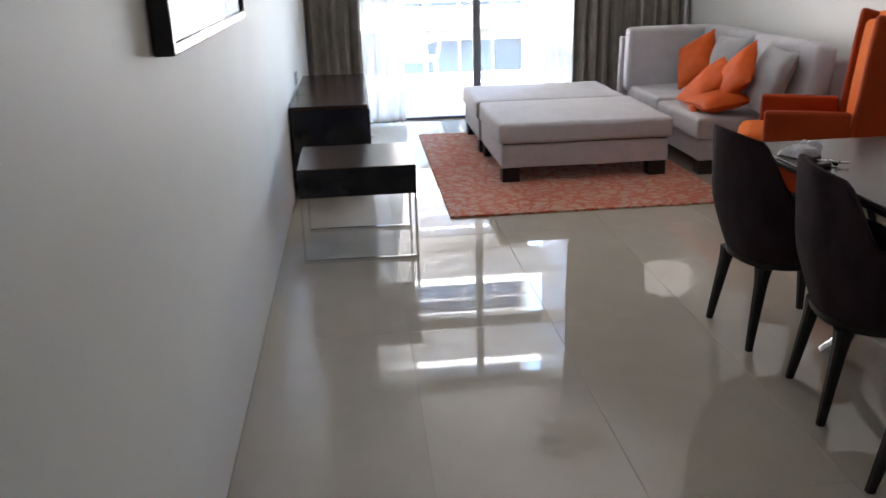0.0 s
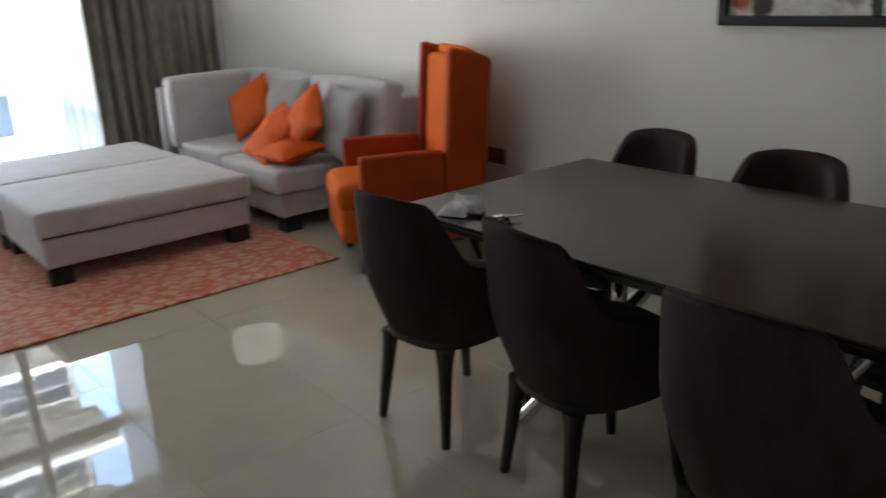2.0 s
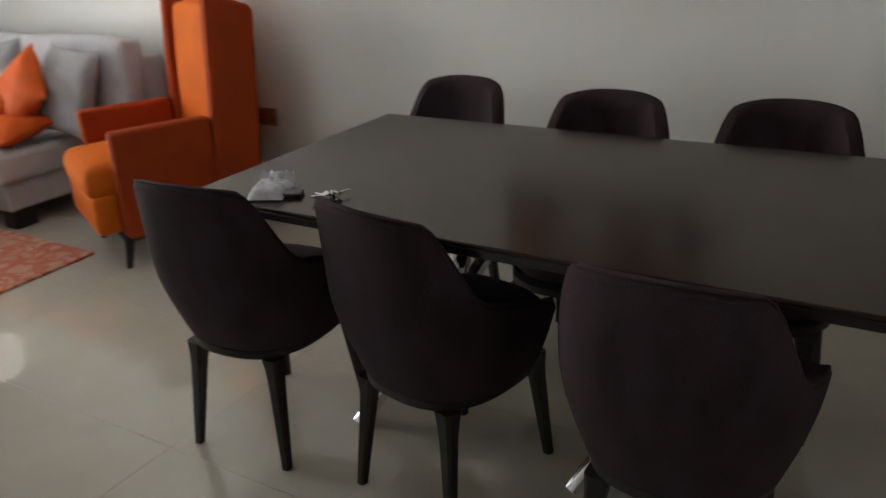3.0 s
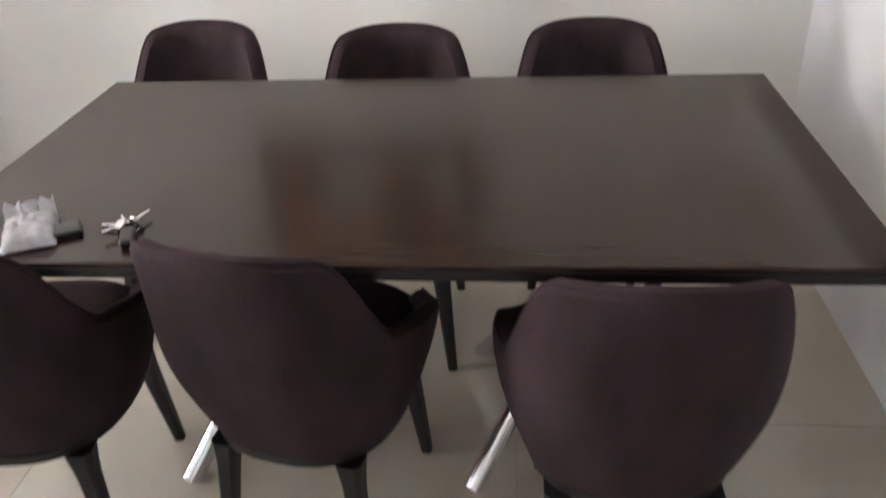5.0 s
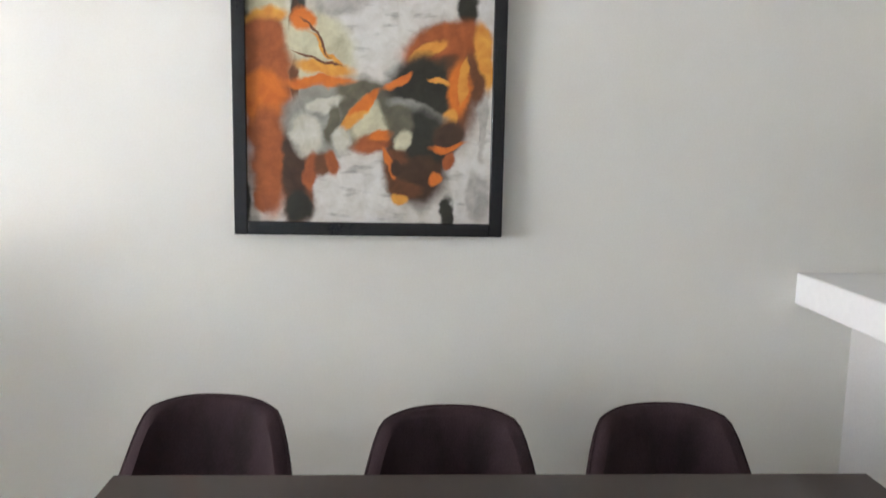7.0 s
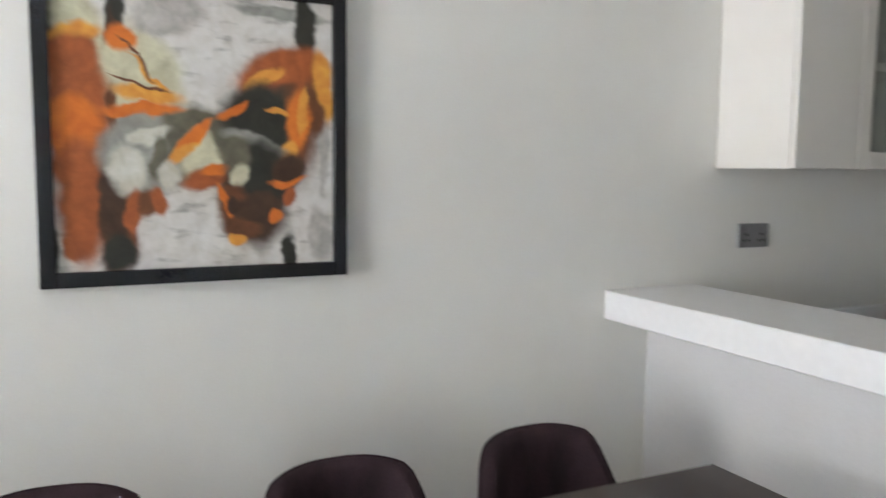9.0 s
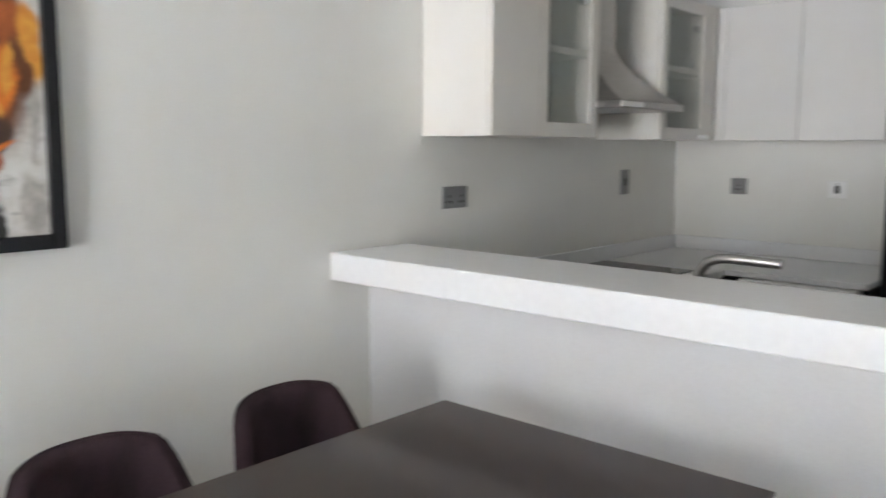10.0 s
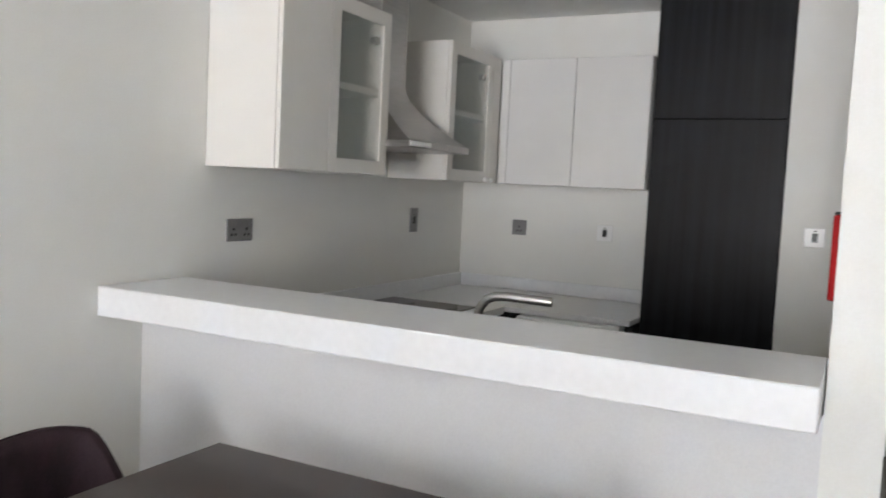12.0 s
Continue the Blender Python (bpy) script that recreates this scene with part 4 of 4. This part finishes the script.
side = thing("side_table", pose(0.205, 2.82, 0), "dark drawer side table on slim chrome legs", "side table")
part("drawer_box", box((0, 0, 0.345), (0.585, 0.53, 0.484), 0.003), NAVY, side)
part("top", box((0, 0, 0.4845), (0.585, 0.53, 0.492), 0.002), ESPRESSO, side)
for x in (0.006, 0.579):
    for y in (0.006, 0.524):
        part("leg", box((x - 0.006, y - 0.006, 0.0), (x + 0.006, y + 0.006, 0.345), 0.001), CHROME, side)
for y in (0.006, 0.524):
    part("foot_rail", box((0.012, y - 0.008, 0.0), (0.573, y + 0.008, 0.016), 0.001), CHROME, side)

cons = thing("media_console", pose(0.10, 4.02, 0), "long dark lacquered media console against the wall", "console")
part("body", box((0, 0, 0.06), (0.475, 1.48, 0.575), 0.003), NAVY, cons)
part("plinth", box((0.02, 0.03, 0.0), (0.44, 1.45, 0.06), 0.002), BLACK, cons)
for i in range(3):
    part("top_panel", box((-0.005, -0.004 + i * 0.495, 0.576), (0.48, 0.489 + i * 0.495, 0.60), 0.003), ESPRESSO, cons)
    d = part("drawer_front", box((0.4755, 0.004 + i * 0.493, 0.08), (0.493, 0.489 + i * 0.493, 0.57), 0.002), NAVY, cons)
    part("handle", box((0.493, 0.20 + i * 0.493, 0.34), (0.512, 0.30 + i * 0.493, 0.355), 0.003), CHROME, d)


def ottoman(m, w, d, label):
    o = thing("ottoman", m, label, "ottoman", "pair of ottomans")
    part("base", pad((0.004, 0.004, 0.10), (w - 0.004, d - 0.004, 0.254), 0.014, 0.003), FABRIC, o)
    # black strip added in the groove to draw the lid's shadow line
    part("shadow_strip", box((0.02, 0.02, 0.246), (w - 0.02, d - 0.02, 0.27), 0.003), BLACKWOOD, o, "dark recessed strip for the shadow line under the lid")
    part("cushion", pad((-0.012, -0.012, 0.262), (w + 0.012, d + 0.012, 0.398), 0.028, 0.012), FABRIC, o)
    for x in (0.012, w - 0.132):
        for y in (0.012, d - 0.112):
            part("foot", box((x, y, 0.0), (x + 0.12, y + 0.10, 0.102), 0.004), BLACKWOOD, o)
    return o


ottoman(pose(1.445, 4.12, 0.0135), 1.155, 0.90, "large grey linen ottoman standing on the orange rug")
ottoman(pose(1.43, 5.05, 0.0135), 1.15, 0.80, "grey linen ottoman on the rug by the window")

sofa = thing("sofa", pose(0, 0, 0), "light grey linen sofa with one padded end", "sofa")
part("base", pad((2.80, 4.10, 0.10), (3.56, 5.64, 0.25), 0.02, 0.003), FABRIC, sofa)
for lo, hi in (((2.765, 4.06, 0.252), (3.42, 4.83, 0.40)), ((2.765, 4.835, 0.252), (3.42, 5.56, 0.42))):
    part("seat_cushion", pad(lo, hi, 0.03, 0.012), FABRIC, sofa)
part("backrest", pad((3.45, 3.72, 0.12), (3.592, 5.66, 0.79), 0.03, 0.004), FABRIC, sofa)
part("end_panel", pad((2.715, 5.60, 0.10), (3.56, 5.67, 0.80), 0.02, 0.003), FABRIC, sofa)
part("end_cushion", pad((2.74, 5.45, 0.37), (3.45, 5.598, 0.875), 0.04, 0.012), FABRIC, sofa)
for y0, y1 in ((3.72, 4.58), (4.59, 5.44)):
    bm = pad((-0.07, y0, 0), (0.07, y1, 0.51), 0.045, 0.014)
    bmesh.ops.transform(bm, matrix=Matrix.Translation((3.35, 0, 0.378)) @ Matrix.Rotation(radians(8), 4, "Y"), verts=bm.verts)
    part("back_cushion", bm, FABRIC, sofa)
for x, y in ((2.82, 4.12), (3.42, 4.12), (2.82, 5.50), (3.42, 5.50)):
    part("foot", box((x, y, 0), (x + 0.12, y + 0.10, 0.102), 0.004), BLACKWOOD, sofa)


def cushion(x, y, z, w, h, t, ry, rz, spin, material, label):
    c = mesh_object("cushion", pillow(w, h, t), material, True)
    c.matrix_world = pose(x, y, z, 0, ry, rz) @ Matrix.Rotation(radians(spin), 4, "Z")
    return tagged(c, label, "cushion", "sofa cushions")


cushion(3.24, 4.74, 0.655, 0.45, 0.45, 0.15, -68, 8, 4, FABRIC_D, "pale grey scatter cushion leaning on the sofa back")
cushion(3.21, 4.03, 0.64, 0.46, 0.46, 0.16, -70, -4, -3, FABRIC_D, "large pale grey scatter cushion on the sofa")
cushion(3.14, 5.06, 0.655, 0.38, 0.38, 0.15, -66, 14, 32, ORANGE_P, "bright orange cushion standing on its corner")
cushion(3.08, 4.22, 0.66, 0.36, 0.36, 0.14, -64, -6, 43, ORANGE_P, "orange cushion leaning diamond-wise on the sofa")
cushion(2.98, 4.44, 0.56, 0.44, 0.40, 0.14, -44, 2, -10, ORANGE_P, "orange cushion slumped over another cushion")
cushion(2.97, 4.24, 0.485, 0.34, 0.40, 0.13, -8, -6, 6, ORANGE_P, "orange cushion lying flat on the sofa seat")


def lean_back(bm):
    """Tilts the upper part of an upholstered back rearwards and rounds off its rear top corner."""
    for v in bm.verts:
        h = max(0, v.co.z - 0.35)
        rear = max(0, min(1, (-0.22 - v.co.x) / 0.14))
        v.co.x -= 0.075 * h
        v.co.z -= 0.07 * rear ** 2 * max(0, (v.co.z - 0.95) / 0.17)


def armchair(m):
    a = thing("armchair", m, "rust and orange velvet wing armchair with square arms", "armchair")
    part("seat_frame", pad((-0.28, -0.27, 0.15), (0.28, 0.27, 0.33), 0.02, 0.003), RUST_SHADED, a)
    part("seat_cushion", pad((-0.22, -0.245, 0.325), (0.395, 0.245, 0.475), 0.06, 0.015), ORANGE, a)
    part("front_border", pad((0.27, -0.255, 0.17), (0.385, 0.255, 0.345), 0.03, 0.004), ORANGE, a)
    for s in (1, -1):
        y0, y1 = sorted((s * 0.25, s * 0.32))
        part("arm", pad((-0.15, y0, 0.15), (0.275, y1, 0.62), 0.018, 0.003), RUST_SHADED, a)
        y0, y1 = sorted((s * 0.253, s * 0.323))
        bm = pad((-0.36, y0, 0.15), (-0.145, y1, 1.12), 0.025, 0.004)
        lean_back(bm)
        part("wing", bm, RUST_SHADED, a)
        for x, dx in ((0.26, 0.03), (-0.30, -0.05)):
            part("leg", rod((x, s * 0.24, 0.155), (x + dx, s * 0.245, 0), 0.026, 0.014, 10), BLACKWOOD, a)
    part("base_frame", box((-0.27, -0.25, 0.118), (0.29, 0.25, 0.153), 0.006), BLACKWOOD, a)
    for name, lo, hi, r, crown in (("backrest", (-0.355, -0.258, 0.30), (-0.235, 0.258, 1.117), 0.03, 0.01),
                                   ("back_cushion", (-0.245, -0.245, 0.46), (-0.175, 0.245, 1.06), 0.033, 0.02)):
        bm = pad(lo, hi, r, crown)
        lean_back(bm)
        part(name, bm, ORANGE, a)
    return a


armchair(pose(3.10, 3.255, 0, 0, 0, 155))

lamp = thing("floor_lamp", pose(3.375, 5.93, 0), "unlit chrome floor lamp, its white drum shade brightened by an added glow", "floor lamp")
part("base", rod((0, 0, 0), (0, 0, 0.02), 0.11, 0.105, 32), CHROME, lamp)
part("pole", rod((0, 0, 0.02), (0, 0, 1.53), 0.013, 0.013, 14), CHROME, lamp)
bm = bmesh.new()
bmesh.ops.create_cone(bm, cap_ends=False, segments=40, radius1=0.21, radius2=0.205, depth=0.22, matrix=Matrix.Translation((0, 0, 1.515)))
part("shade", bm, SHADE, lamp, "white fabric drum shade")
for z, r in ((1.405, 0.21), (1.625, 0.205)):
    part("shade_rim", sweep([(r * math.cos(k * math.pi / 20), r * math.sin(k * math.pi / 20), z) for k in range(41)], 0.003, 6), CHROME, lamp)
for k in range(3):
    a3 = k * 2 * math.pi / 3
    part("spoke", rod((0, 0, 1.515), (0.207 * math.cos(a3), 0.207 * math.sin(a3), 1.515), 0.0025, 0.0025, 6), CHROME, lamp)


def curtain(name, x0, x1, y, z0, z1, waves, depth, material, label, seed):
    rows = []
    r = random.Random(seed)
    ph = [r.uniform(0, 6) for _ in range(4)]
    nx, nz = int(waves * 14), 12
    for k in range(nz + 1):
        s = k / nz
        z = z0 + (z1 - z0) * s
        row = []
        for i in range(nx + 1):
            u = i / nx
            w = math.sin(u * waves * 2 * math.pi + ph[0]) + 0.35 * math.sin(u * waves * 3.7 * math.pi + ph[1])
            x = x0 + (x1 - x0) * u + 0.012 * math.sin(u * 9 + s * 3 + ph[2]) * (1 - s)
            row.append((x, y + depth * w * (0.75 + 0.35 * (1 - s) + 0.1 * math.sin(ph[3] + u * 5 + s * 2)), z))
        rows.append(row)
    bm, vs = grid_surface(rows)
    ob = mesh_object(name, bm, material, True)
    sol = ob.modifiers.new("thickness", "SOLIDIFY")
    sol.thickness = 0.003
    return tagged(ob, label, "curtain")


CT = CZ - 0.04
curtain("curtain", 0.10, 0.57, WY - 0.19, 0.02, CT, 5, 0.035, CURTAIN, "heavy taupe curtain drawn to the side", 1)
curtain("curtain", 2.49, 3.58, WY - 0.19, 0.02, CT, 10, 0.04, CURTAIN, "heavy taupe curtain hanging behind the sofa", 2)
curtain("sheer_curtain", 0.54, 0.97, WY - 0.09, 0.02, CT, 5, 0.024, SHEER, "gathered translucent white sheer curtain", 3)
curtain("sheer_curtain", 2.27, 2.56, WY - 0.09, 0.02, CT, 4, 0.020, SHEER, "narrow translucent white sheer beside the taupe curtain", 5)

ring = thing("ceiling_light", pose(2.165, 5.62, CZ), "round white stepped ceiling fitting, unlit", "ceiling light")
for r, z, h in ((0.42, 0.05, 0.06), (0.29, 0.11, 0.062), (0.16, 0.17, 0.062)):
    part("ring", rod((0, 0, -z), (0, 0, -z + h), r - 0.012, r, 48), WHITE, ring)
    # grey ring added at each plain white step to draw its shaded edge
    part("step_shade_ring", sweep([((r - 0.012) * math.cos(k * math.pi / 24), (r - 0.012) * math.sin(k * math.pi / 24), -z) for k in range(49)], 0.006, 6), STEEL, ring, "thin grey ring for the shaded outline of a step")

# ---- floor tiles ----
TW = 0.60
tile_meshes = {}
x_lines = [0.08 + 0.005] + [0.68 + TW * i for i in range(5)] + [3.60 - 0.002]
ys = [HY] + [1.94 + 2 * TW * i for i in range(-4, 4)] + [WY]
for xa, xb in zip(x_lines, x_lines[1:]):
    for ya, yb in zip(ys, ys[1:]):
        if xb - xa < 0.05 or yb - ya < 0.05:
            continue
        key = (round(xb - xa, 3), round(yb - ya, 3))
        if key not in tile_meshes:
            me = bpy.data.meshes.new("tile")
            bm = box((0.0006, 0.0006, -0.012), (xb - xa - 0.0006, yb - ya - 0.0006, 0.0), 0.0004, 1)
            bm.to_mesh(me)
            bm.free()
            me.materials.append(TILE)
            tile_meshes[key] = me
        t = new("tile", tile_meshes[key])
        t.parent = floor
        t.location = (xa, ya, 0.0)
